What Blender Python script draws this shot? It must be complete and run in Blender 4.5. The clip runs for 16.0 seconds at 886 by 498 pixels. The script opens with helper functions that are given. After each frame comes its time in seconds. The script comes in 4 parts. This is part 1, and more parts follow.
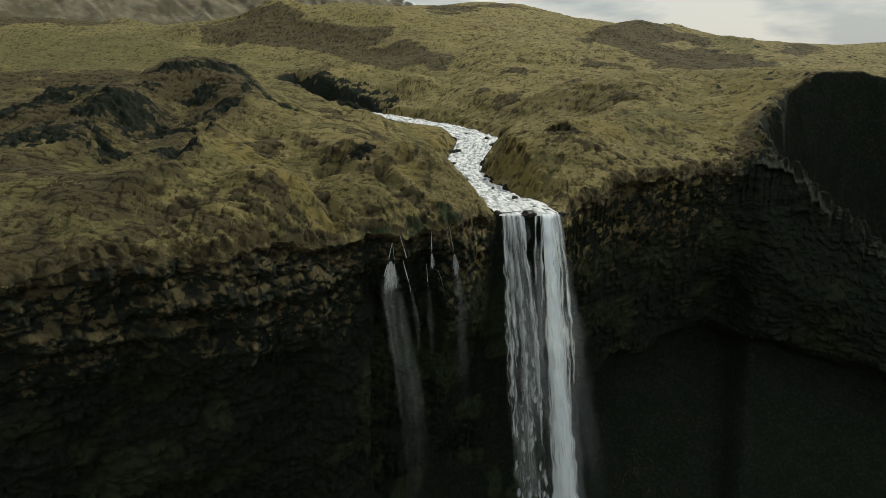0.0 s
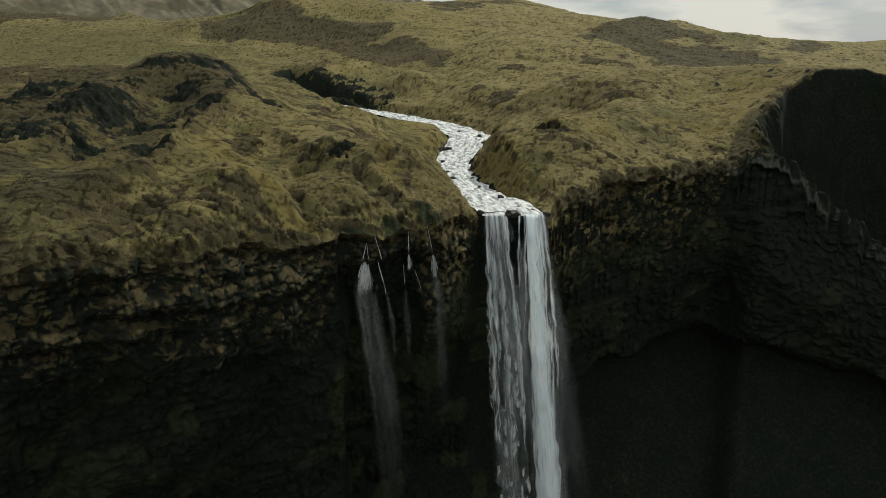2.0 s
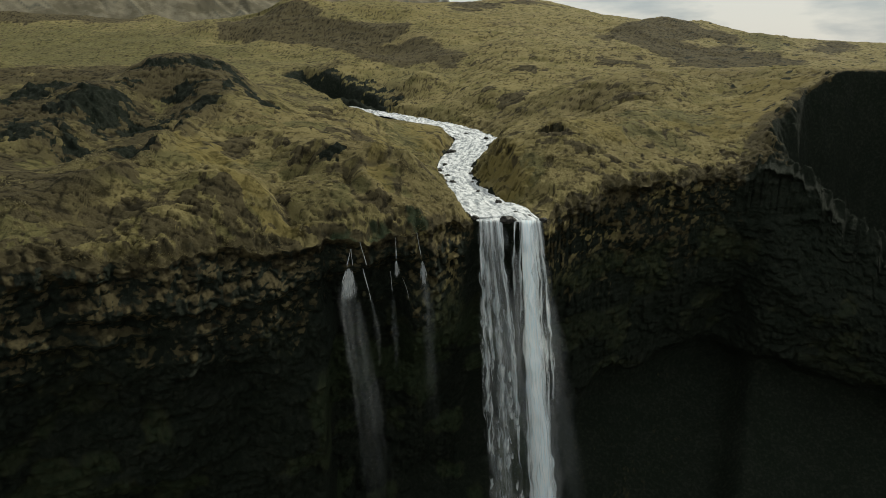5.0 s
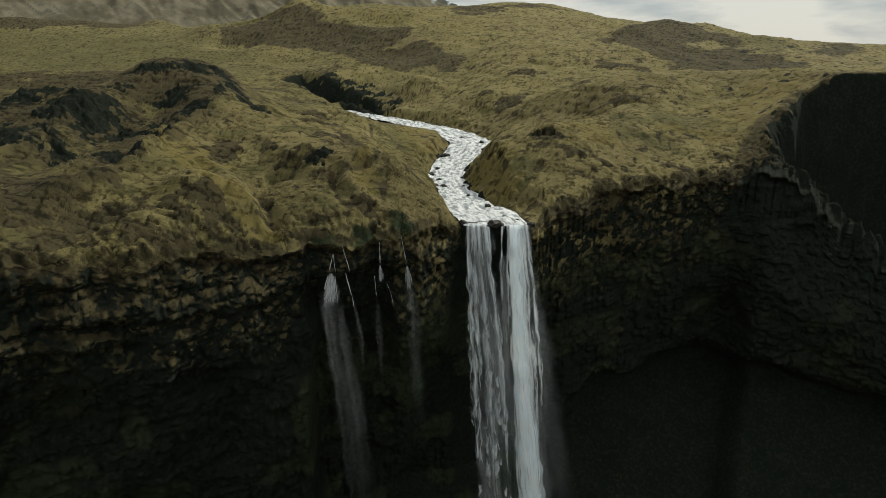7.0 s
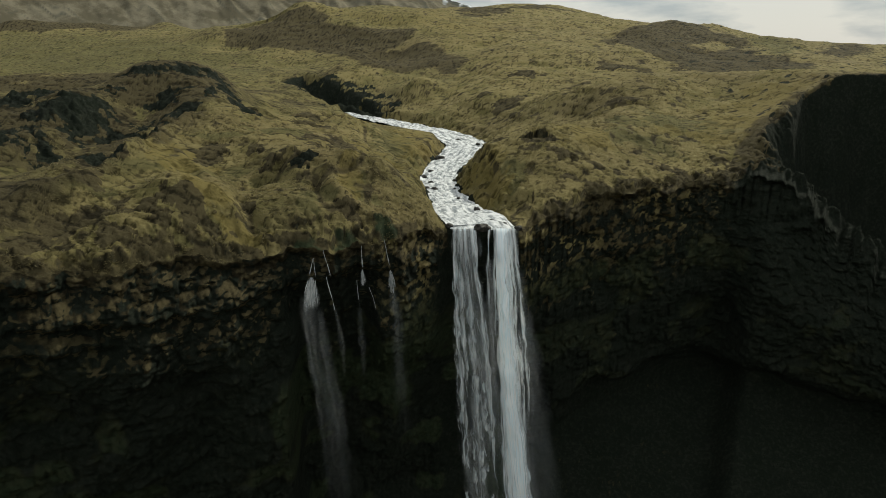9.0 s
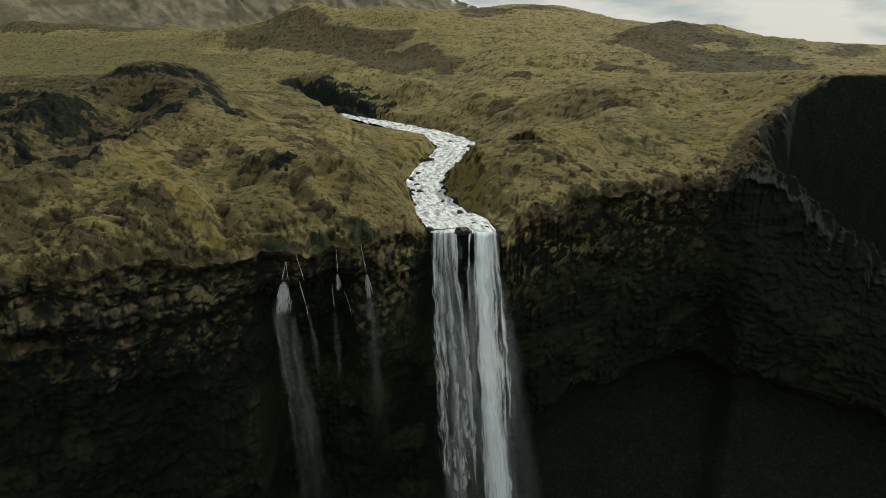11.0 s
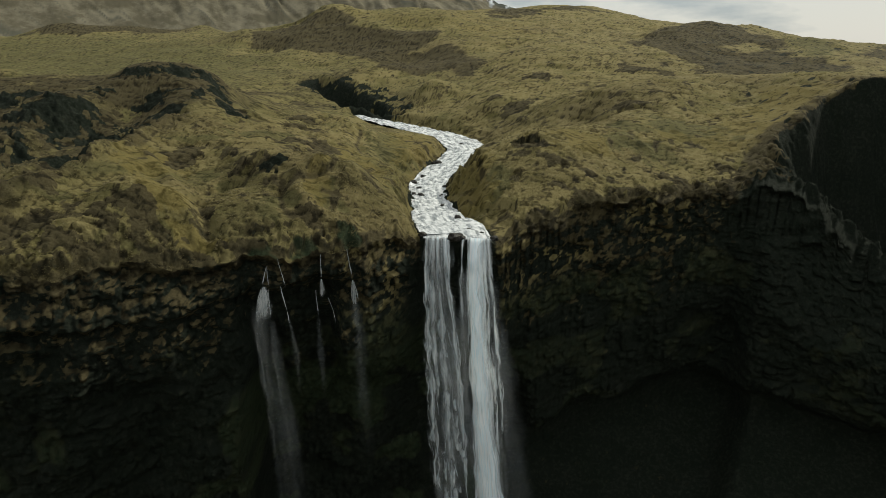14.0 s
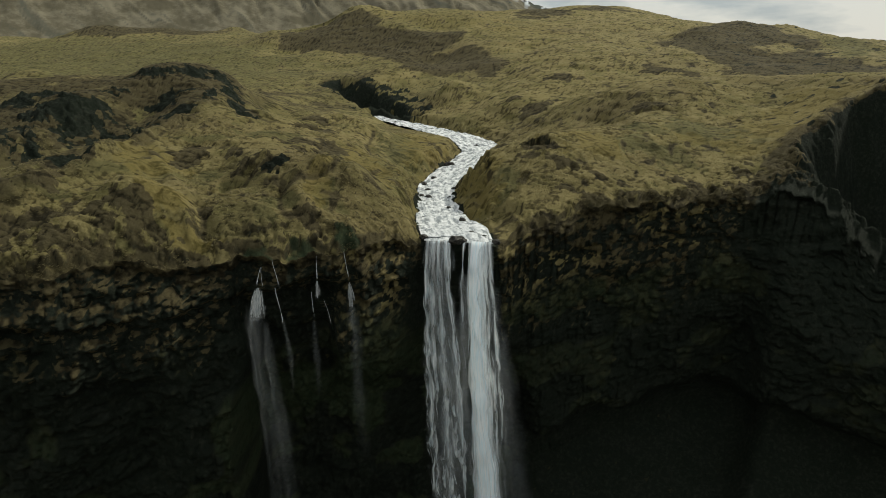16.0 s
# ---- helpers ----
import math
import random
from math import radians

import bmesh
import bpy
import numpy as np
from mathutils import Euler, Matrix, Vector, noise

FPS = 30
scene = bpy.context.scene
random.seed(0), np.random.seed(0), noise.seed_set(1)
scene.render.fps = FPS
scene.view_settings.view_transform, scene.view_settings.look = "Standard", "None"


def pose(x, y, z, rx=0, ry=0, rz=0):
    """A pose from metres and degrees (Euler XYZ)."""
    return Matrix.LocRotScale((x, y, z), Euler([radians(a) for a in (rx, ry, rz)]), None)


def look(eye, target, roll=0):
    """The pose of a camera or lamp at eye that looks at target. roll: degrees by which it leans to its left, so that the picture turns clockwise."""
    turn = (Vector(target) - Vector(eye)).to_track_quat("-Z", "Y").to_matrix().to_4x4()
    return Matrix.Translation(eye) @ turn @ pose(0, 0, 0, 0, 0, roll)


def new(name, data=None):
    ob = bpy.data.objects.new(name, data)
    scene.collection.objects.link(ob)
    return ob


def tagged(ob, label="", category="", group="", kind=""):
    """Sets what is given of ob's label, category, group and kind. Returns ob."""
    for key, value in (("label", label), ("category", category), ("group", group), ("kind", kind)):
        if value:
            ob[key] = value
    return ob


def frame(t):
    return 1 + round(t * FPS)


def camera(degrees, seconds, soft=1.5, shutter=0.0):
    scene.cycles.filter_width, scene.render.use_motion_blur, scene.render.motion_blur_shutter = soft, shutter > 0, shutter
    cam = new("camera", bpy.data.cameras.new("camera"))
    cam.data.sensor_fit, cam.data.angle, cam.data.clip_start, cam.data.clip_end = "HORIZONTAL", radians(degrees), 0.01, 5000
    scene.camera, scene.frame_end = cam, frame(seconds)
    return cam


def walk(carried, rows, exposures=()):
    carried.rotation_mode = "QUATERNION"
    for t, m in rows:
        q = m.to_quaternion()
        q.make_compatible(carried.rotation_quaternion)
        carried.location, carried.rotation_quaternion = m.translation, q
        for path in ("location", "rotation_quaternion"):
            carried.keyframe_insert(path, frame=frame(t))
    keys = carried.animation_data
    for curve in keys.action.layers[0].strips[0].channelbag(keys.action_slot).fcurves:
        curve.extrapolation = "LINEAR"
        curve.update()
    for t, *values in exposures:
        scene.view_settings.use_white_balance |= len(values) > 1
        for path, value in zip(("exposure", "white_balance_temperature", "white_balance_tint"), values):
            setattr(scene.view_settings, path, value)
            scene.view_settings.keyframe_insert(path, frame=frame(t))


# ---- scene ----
# the drone's way past the waterfall: seconds, metres, degrees
PATH = [
    (0.0, -0.13, -0.49, 86.23, 72.983, -0.022, -0.035),
    (0.5, 0.90, 0.10, 86.17, 72.902, -0.015, 0.003),
    (1.0, 2.04, 0.64, 86.11, 72.848, -0.037, 0.206),
    (1.5, 3.21, 1.27, 86.05, 72.780, -0.071, 0.486),
    (2.0, 4.30, 1.89, 86.03, 72.735, -0.121, 0.904),
    (2.5, 5.27, 2.54, 86.00, 72.710, -0.116, 1.376),
    (3.0, 6.09, 3.21, 85.98, 72.703, -0.144, 1.857),
    (3.5, 6.85, 3.82, 85.94, 72.739, -0.134, 2.253),
    (4.0, 7.60, 4.29, 85.96, 72.744, -0.144, 2.603),
    (6.5, 11.61, 5.42, 85.95, 73.040, 0.096, 3.839),
    (7.0, 12.45, 5.65, 85.96, 73.103, 0.152, 3.990),
    (7.5, 13.35, 5.96, 86.01, 73.121, 0.201, 4.174),
    (8.0, 14.28, 6.26, 86.01, 73.149, 0.204, 4.434),
    (8.5, 15.15, 6.59, 85.96, 73.210, 0.273, 4.699),
    (9.0, 16.16, 7.04, 85.96, 73.231, 0.284, 5.040),
    (11.5, 21.09, 9.53, 85.91, 73.311, 0.346, 6.052),
    (12.0, 22.01, 10.15, 85.85, 73.324, 0.349, 6.370),
    (12.5, 23.01, 10.82, 85.79, 73.380, 0.328, 6.900),
    (13.0, 23.97, 11.47, 85.71, 73.416, 0.341, 7.539),
    (13.5, 24.95, 12.09, 85.68, 73.436, 0.345, 8.289),
    (14.0, 25.95, 12.69, 85.66, 73.459, 0.346, 9.085),
    (14.5, 26.96, 13.23, 85.57, 73.503, 0.407, 9.858),
    (15.0, 28.00, 13.76, 85.47, 73.574, 0.416, 10.631),
    (15.5, 29.05, 14.35, 85.41, 73.598, 0.445, 11.365),
    (16.0, 30.13, 14.99, 85.43, 73.590, 0.414, 12.062),
]
cam = camera(66.42, 16.0, soft=0.85)
walk(cam, [(row[0], pose(*row[1:])) for row in PATH], exposures=[(0.0, 0.0, 6500, 5), (16.0, 0.0, 6500, 5)])
# ==== end of camera
# ---- light: bright cloud cover, a weak sun from behind the hills ----
world = bpy.data.worlds.new("sky")
scene.world = world
world.use_nodes = True


SUN_AT = Vector((42, 50, 52))


def wire(tree, a, out, b, inp):
    tree.links.new(a.outputs[out], b.inputs[inp])


def make_sky():
    t = world.node_tree
    t.nodes.clear()
    out = t.nodes.new("ShaderNodeOutputWorld")
    bg = t.nodes.new("ShaderNodeBackground")
    sky = t.nodes.new("ShaderNodeTexSky")
    sky.sky_type, sky.sun_disc = "NISHITA", False
    sky.sun_elevation, sky.sun_rotation = math.asin(SUN_AT.normalized().z), math.atan2(SUN_AT.x, SUN_AT.y)
    dim = t.nodes.new("ShaderNodeMix")
    dim.data_type, dim.blend_type = "RGBA", "MULTIPLY"
    dim.inputs[0].default_value = 1.0
    dim.inputs[7].default_value = (0.09, 0.09, 0.09, 1)
    wire(t, sky, 0, dim, 6)
    co = t.nodes.new("ShaderNodeTexCoord")
    mp = t.nodes.new("ShaderNodeMapping")
    mp.inputs["Scale"].default_value = (2.6, 2.6, 10.0)
    wire(t, co, "Generated", mp, "Vector")
    cloud = t.nodes.new("ShaderNodeTexNoise")
    cloud.inputs["Scale"].default_value, cloud.inputs["Detail"].default_value = 1.7, 6.0
    cloud.inputs["Roughness"].default_value = 0.52
    wire(t, mp, 0, cloud, "Vector")
    ramp = t.nodes.new("ShaderNodeValToRGB")
    ramp.color_ramp.elements[0].position, ramp.color_ramp.elements[0].color = 0.43, (0.46, 0.50, 0.53, 1)
    ramp.color_ramp.elements[1].position, ramp.color_ramp.elements[1].color = 0.55, (0.76, 0.745, 0.71, 1)
    wire(t, cloud, 0, ramp, 0)
    # an overcast sky: even, with thinner cloud and more light over the open plain to the south
    def gradient(direction, lo, hi, a, b):
        dot = t.nodes.new("ShaderNodeVectorMath")
        dot.operation = "DOT_PRODUCT"
        dot.inputs[1].default_value = direction
        wire(t, co, "Generated", dot, 0)
        rng = t.nodes.new("ShaderNodeMapRange")
        for k, v in ((1, lo), (2, hi), (3, a), (4, b)):
            rng.inputs[k].default_value = v
        wire(t, dot, "Value", rng, 0)
        return rng

    up = gradient((0, 0, 1), 0.0, 1.0, 0.86, 0.82)
    flank = gradient(Vector((SUN_AT.x, SUN_AT.y, 0)).normalized(), -0.9, 0.8, 1.35, 1.05)
    both = t.nodes.new("ShaderNodeMath")
    both.operation = "MULTIPLY"
    wire(t, up, 0, both, 0)
    wire(t, flank, 0, both, 1)
    thick = t.nodes.new("ShaderNodeVectorMath")
    thick.operation = "SCALE"
    wire(t, ramp, 0, thick, 0)
    wire(t, both, 0, thick, "Scale")
    ramp = thick
    mix = t.nodes.new("ShaderNodeMix")
    mix.data_type = "RGBA"
    mix.inputs[0].default_value = 0.9
    wire(t, dim, 2, mix, 6)
    wire(t, ramp, 0, mix, 7)
    wire(t, mix, 2, bg, 0)
    bg.inputs[1].default_value = 1.0
    wire(t, bg, 0, out, 0)


make_sky()
sun = new("sun", bpy.data.lights.new("sun", "SUN"))
sun.data.energy, sun.data.angle, sun.data.color = 3.4, radians(4), (0.98, 0.93, 0.80)
sun.matrix_world = look(SUN_AT, (0, 0, 0))

# ---- land forms, in metres: x, y, radius, height of round swells in the moor ----
HUMMOCKS = [
    (-21.1, 75.4, 12.4, -4.9), (-42, 62, 7.1, -1.1), (-15, 81, 3.8, -1), (-23.2, 78.2, 3.8, 1.1),
    (-9, 84.8, 4.9, -1.4), (-38.7, 70, 3.8, 1.4), (-27.9, 78, 3.8, 1.4), (-4, 88, 3.8, -2.8),
    (-21.2, 83.4, 3.8, 2.2), (-15.5, 88, 3.8, 1.3), (1, 92.6, 3.8, -1.5), (-7, 91.9, 3.8, 2.9),
    (-23.8, 86.4, 3.8, 4.1), (-41.9, 74.9, 3.8, 2), (-34.4, 80.6, 3.8, 3), (-11, 93.3, 3.8, 0.6),
    (6, 99.3, 3.8, -1.4), (-1.1, 102.6, 3.8, 3), (-36.5, 89.4, 5.8, 2.7), (-7.6, 102.6, 3.9, 2.4),
    (-31.7, 95.2, 3.8, 2), (21, 107, 16, -6.1), (-15, 102.8, 3.8, 3.7), (-18.5, 102.1, 3.8, -1.8),
]
BANKS = [(-3.5, 107, 4.5, 1.9), (-33, 79.5, 3.0, -1.1), (21.5, 138, 4.5, -1.3), (1, 258, 12, -3), (-17.5, 150, 5.0, 2.2)]
MOUNDS = [
    (-25, 104, 3.8, -0.7), (-48.5, 91.5, 3.8, -1.2), (-62, 80, 3.8, -0.6), (-46.2, 96.7, 4.3, -2.6),
    (-19.6, 112.3, 6.7, 2.2), (19.2, 120.1, 9, 2.9), (37, 118.5, 9, -1.2), (-53.6, 99.3, 3.8, 1.1),
    (-48.7, 108.6, 3.8, -1.9), (-44.8, 112.2, 3.8, -1.1), (-35.5, 117.8, 3.8, 0.8), (-78, 88, 11.1, -1),
    (-54, 110.7, 3.8, 1.8), (24.9, 132.7, 9, 4.4), (-0.2, 132.5, 3.8, -3.5), (57, 127, 9, -4.6),
    (-53.5, 115.6, 3.8, 1.9), (-45.9, 120.6, 3.8, -2.4), (-36.4, 125.3, 5.2, 2.3), (-44.9, 128.1, 3.8, -0.9),
    (-64.8, 119.4, 3.8, 1.8), (-1.4, 143.9, 12.4, -3.9), (40.4, 146.6, 9, 2.4), (-48.2, 136, 8.6, 5.6),
]
KNOLLS = [
    (-31.6, 143.3, 3.8, -2.1), (-41.5, 142.2, 3.8, 1.5), (-63.7, 132, 3.8, -2.3), (56.2, 151, 9, -1.8),
    (-75, 128, 3.8, 3.6), (29.6, 161, 9, -3.3), (-75.2, 134, 46.7, 13), (-75.2, 134, 9.3, -5.8),
    (-61, 147.9, 4, -0.8), (62.4, 161.7, 9, -2.8), (14.5, 170.6, 9, -5.1), (46.4, 167.6, 9.8, 5),
    (-20.4, 167.4, 9.9, -0.8), (35.2, 170.1, 9, 1.8), (25.1, 172.4, 9, 5.1), (-52.6, 158.3, 4.1, 1.6),
    (92, 159, 27.3, 9.7), (115, 150, 9, -2.5), (6, 181.9, 4.4, -1), (62.5, 176.4, 9, 2.3),
    (9.9, 189.8, 4.6, 1.9), (-22.2, 192.8, 30.3, -8.7), (17.6, 205.4, 11.9, 2.8), (-110, 165, 5, 3.1),
]
RISES = [
    (-9.1, 211.3, 5.1, 4.8), (-36.6, 229.3, 13.7, 4.1), (23.3, 240.7, 21, 5.6), (9.9, 266.6, 6.5, -1.7),
    (-23.8, 266.7, 6.6, -2.8), (-69.5, 261.3, 24.1, -4.6), (-4.8, 294.5, 25.9, 0.1), (-90.7, 284.6, 7.4, -3.1),
    (115.4, 288.7, 7.5, 2.2), (-34.2, 306.1, 7.6, -3.1), (101.6, 304.6, 7.7, -0.8), (67.3, 316.8, 50.3, 8.8),
    (67.3, 316.8, 7.9, -4.5), (-77.6, 323.2, 8.2, 3.1), (-112.6, 310.9, 8.2, 2.4), (100.1, 335.2, 8.5, 2.8),
    (-75.3, 334.2, 8.5, 3.1), (-110.4, 325.2, 8.5, -2), (-62.5, 347.7, 55.9, 13.8), (174.8, 350.7, 9.5, 2.2),
    (-52.6, 385.4, 15.4, 3.5), (199.9, 360.6, 16, 3.6), (95.7, 397.9, 23.9, 2.8), (169.2, 380.1, 10.1, -4.2),
]
HILLS = [
    (155.2, 385.6, 16.1, -6.2), (-161.7, 376.6, 10.2, 4), (176.9, 391.5, 10.4, -4.2), (142.7, 404.2, 10.4, -5.6),
    (-213.6, 359, 37.8, 7.9), (-232, 346.5, 10.5, 3.4), (30.2, 436, 38.6, 13.1), (189.8, 415.4, 17.8, -6.5),
    (138.8, 433.7, 26.7, -5.5), (-123, 429.9, 40, -14.8), (-157.2, 417.3, 11.1, -8.4), (-179.3, 413.5, 11.3, 7.8),
    (-107, 448.8, 11.5, 4.7), (112.2, 468.2, 11.8, -3.1), (-89.7, 467, 11.8, -2.2), (230.7, 471, 81.9, -24.2),
    (-59.2, 513.7, 30.7, -4.3), (117.5, 522.2, 31.5, -4.8), (264.6, 484.4, 13.5, -3.8), (-223.5, 505.9, 13.8, -3.2),
    (-263.1, 500.6, 51, -14.3), (-318.5, 465.3, 14.2, -5.8), (55.3, 578.3, 91.6, -5.4), (35.5, 586.1, 14.5, 5.3),
]
# the stream's middle: x, y, water level, half width
STREAM = [
    (13.6, 102.4, 60.5, 4.9), (12.6, 105.0, 60.7, 4.6), (9.2, 111.3, 61.0, 3.5), (6.2, 120.8, 61.5, 2.7), (4.0, 130.5, 62.1, 2.8),
    (5.0, 141.8, 62.9, 3.6), (6.9, 152.0, 63.6, 3.8), (8.4, 160.4, 64.3, 4.6), (4.4, 169.4, 65.0, 4.2), (-0.9, 175.7, 65.5, 3.8),
    (-8.9, 182.4, 66.2, 3.2), (-17.5, 189.2, 66.8, 2.5), (-22.5, 193.0, 67.2, 1.6), (-29.0, 199.0, 67.6, 0.9),
]
# gullies and paths: depth (negative: a raised crest), course
PATHS = [
    (1.1, [(-36.0, 117.9), (-37.7, 113.7), (-39.1, 106.6), (-36.1, 91.7), (-35.2, 87.2), (-37.7, 82.9)]),
    (-0.9, [(-35.2, 115.8), (-36.1, 108.0), (-33.9, 93.4), (-34.6, 89.0), (-34.5, 82.2), (-38.2, 78.1)]),
    (0.7, [(-33.0, 132.1), (-27.8, 129.2), (-23.7, 133.0), (-19.2, 150.4), (-16.2, 159.9)]),
    (0.6, [(-31.4, 126.3), (-29.9, 127.5), (-24.3, 127.6), (-19.6, 133.4)]),
    (-0.5, [(-31.6, 131.1), (-26.5, 131.4), (-22.0, 134.2)]),
    (0.25, [(-32.0, 106.6), (-27.5, 108.8), (-24.5, 110.9), (-22.9, 123.0)]),
    (0.7, [(-3.0, 120.2), (-4.1, 101.8), (-7.6, 99.1), (-9.2, 97.0)]),
    (-0.5, [(-3.7, 124.8), (-4.5, 103.9), (-7.8, 100.1)]),
    (-0.8, [(-8.5, 99.4), (-7.0, 95.8), (-3.5, 93.6), (0.1, 94.7)]),
]
TRACKS = [
    (0.6, [(-9.2, 95.5), (-7.3, 92.1), (-6.1, 91.6)]),
    (1, [(-15.3, 100.7), (-15.7, 98.9), (-17.8, 97.8), (-19.4, 95.3)]),
    (0.9, [(-17.6, 90.3), (-15.7, 87.8), (-14.8, 85.9)]),
    (-0.6, [(-19.4, 87.3), (-17.0, 86.4), (-15.5, 84.8)]),
    (-0.7, [(-30.0, 100.1), (-25.2, 96.2), (-21.5, 92.5)]),
    (0.7, [(-12.6, 147.4), (-10.4, 135.5), (-6.8, 128.2)]),
    (-0.4, [(30.3, 127.2), (37.8, 136.5), (42.5, 133.7)]),
    (0.5, [(35.3, 154.2), (39.1, 156.2), (46.5, 155.3)]),
    (0.4, [(11.1, 145.2), (16.8, 144.3), (20.9, 148.7)]),
]
# scarps of the far moor: height, course (the high ground lies to its left)
SCARPS = [
    (4, [(-80, 322), (-66, 316), (-56, 300), (-36, 292), (-19, 286), (-22, 268), (-27, 255)]),
    (5, [(100, 330), (80, 322), (66, 300), (58, 270)]),
    (4, [(86, 240), (60, 246), (40, 243), (28, 236)]),
    (4, [(12, 262), (-4, 246), (-20, 238)]),
    (3, [(27, 212), (17, 212), (6, 207)]),
    (6, [(22, 400), (8, 390), (-6, 396)]),
]
GORGE = [(-14, 194, 0.4), (-20, 197, 3.0), (-28, 203, 4.5), (-37, 211, 5.0), (-46, 217, 3.0), (-54, 221, 0.5)]
# the brink of the cliff, from the west round to the east
BRINK = [
    (-260, -30), (-110, 22), (-60, 47), (-42, 60.5), (-34, 67.3), (-28, 70.6), (-22, 75.3), (-15, 81), (-9, 84.8), (-4, 88), (1, 92.6),
    (6.4, 99.3), (8.3, 101.8), (18.6, 102.6), (21, 106.5), (24, 110.5), (31, 115.3), (37, 118.5), (43.5, 122.2), (52, 125.6),
    (57, 126.4), (60.5, 128.0), (66, 128.0), (70.7, 126.0), (75.7, 125.0), (84, 122), (100, 116), (150, 90), (300, 0),
]
# the brink of the headland behind the dark gully
HEADLAND = [(57, 124), (59.5, 130), (63.5, 137), (66.8, 141), (70.4, 144.2), (75, 149.5), (77.4, 151.5), (83, 154), (88.5, 155.8), (94, 156.8), (104, 155), (116, 146), (150, 120), (330, 20)]
HUB = (15.0, 7.0)


# ---- noise ----
def lattice(ix, iy, iz, seed):
    h = (ix * 374761393 + iy * 668265263 + iz * 1274126177 + seed * 974711) & 0xFFFFFFFF
    h = ((h ^ (h >> 13)) * 1274126177) & 0xFFFFFFFF
    h = ((h ^ (h >> 16)) * 2246822519) & 0xFFFFFFFF
    return ((h ^ (h >> 15)) & 0xFFFF) / 32767.5 - 1.0


def noise2(x, y, seed=0):
    fx, fy = np.floor(x), np.floor(y)
    ix, iy = fx.astype(np.int64), fy.astype(np.int64)
    u, v = x - fx, y - fy
    u, v = u * u * u * (u * (u * 6 - 15) + 10), v * v * v * (v * (v * 6 - 15) + 10)
    a = lattice(ix, iy, 0, seed) * (1 - u) + lattice(ix + 1, iy, 0, seed) * u
    b = lattice(ix, iy + 1, 0, seed) * (1 - u) + lattice(ix + 1, iy + 1, 0, seed) * u
    return a * (1 - v) + b * v


def noise3(x, y, z, seed=0):
    fz = np.floor(z)
    iz = fz.astype(np.int64)
    w = z - fz
    w = w * w * (3 - 2 * w)
    fx, fy = np.floor(x), np.floor(y)
    ix, iy = fx.astype(np.int64), fy.astype(np.int64)
    u, v = x - fx, y - fy
    u, v = u * u * (3 - 2 * u), v * v * (3 - 2 * v)
    res = 0
    for dz, k in ((0, 1 - w), (1, w)):
        a = lattice(ix, iy, iz + dz, seed) * (1 - u) + lattice(ix + 1, iy, iz + dz, seed) * u
        b = lattice(ix, iy + 1, iz + dz, seed) * (1 - u) + lattice(ix + 1, iy + 1, iz + dz, seed) * u
        res = res + k * (a * (1 - v) + b * v)
    return res


def fbm2(x, y, octaves=4, seed=0, gain=0.5):
    total, amp = 0, 1.0
    for k in range(octaves):
        total = total + amp * noise2(x * 2**k + 17.3 * k, y * 2**k - 9.1 * k, seed + k)
        amp *= gain
    return total


def smooth(a, b, x):
    u = np.clip((x - a) / (b - a), 0, 1)
    return u * u * (3 - 2 * u)


def along(line, x, y):
    """Distance to a line of points, the nearest spot's further columns, and the side (positive to the left of its course)."""
    best, side = np.full(x.shape, 1e9), np.zeros(x.shape)
    extra = [np.zeros(x.shape) for _ in line[0][2:]]
    for a, b in zip(line, line[1:]):
        dx, dy = b[0] - a[0], b[1] - a[1]
        u = np.clip(((x - a[0]) * dx + (y - a[1]) * dy) / (dx * dx + dy * dy), 0, 1)
        d = np.hypot(x - a[0] - u * dx, y - a[1] - u * dy)
        near = d < best
        best = np.where(near, d, best)
        side = np.where(near, np.sign(dx * (y - a[1]) - dy * (x - a[0])), side)
        for k in range(len(extra)):
            extra[k] = np.where(near, a[k + 2] + u * (b[k + 2] - a[k + 2]), extra[k])
    return best, extra, side


def swells(x, y):
    z = 64 + 0.1 * (np.clip(y, 100, 430) - 100) - 34 * smooth(430, 900, y)
    for row in HUMMOCKS + BANKS + MOUNDS + KNOLLS + RISES + HILLS:
        z = z + row[3] * np.exp(-((x - row[0]) ** 2 + (y - row[1]) ** 2) / (2 * row[2] ** 2))
    return z

# patches of ground cover: x, y, half width, half depth
ROCKY = [
    (-52.9, 109.9, 3.5, 2.7), (-49.7, 110.3, 4.9, 2.6), (-46.5, 110.2, 3.7, 2.0), (-52.7, 115.6, 2.8, 0.9), (-49.6, 98.3, 1.9, 1.5),
    (-62.5, 117.1, 2.0, 1.5), (-53.8, 112.1, 2.6, 1.3), (-52.3, 130.8, 1.7, 0.5), (-48.3, 131.5, 2.8, 0.8), (-43.9, 134.8, 3.5, 1.8),
    (-39.4, 138.1, 1.4, 1.3), (-35.6, 134.0, 1.4, 2.2), (-32.1, 128.7, 1.3, 1.3), (-29.0, 124.5, 1.1, 1.4), (-43.1, 124.4, 2.0, 1.8),
    (-38.0, 118.5, 2.1, 1.0), (-40.0, 114.2, 1.4, 0.9), (-40.6, 109.6, 1.0, 0.9), (-37.1, 105.0, 0.9, 1.2), (-36.3, 91.8, 1.7, 1.3),
      (-52.5, 123.0, 1.2, 0.7), (-36.0, 125.9, 0.7, 2.3), (-12.8, 100.9, 1.3, 1.1),
       
]
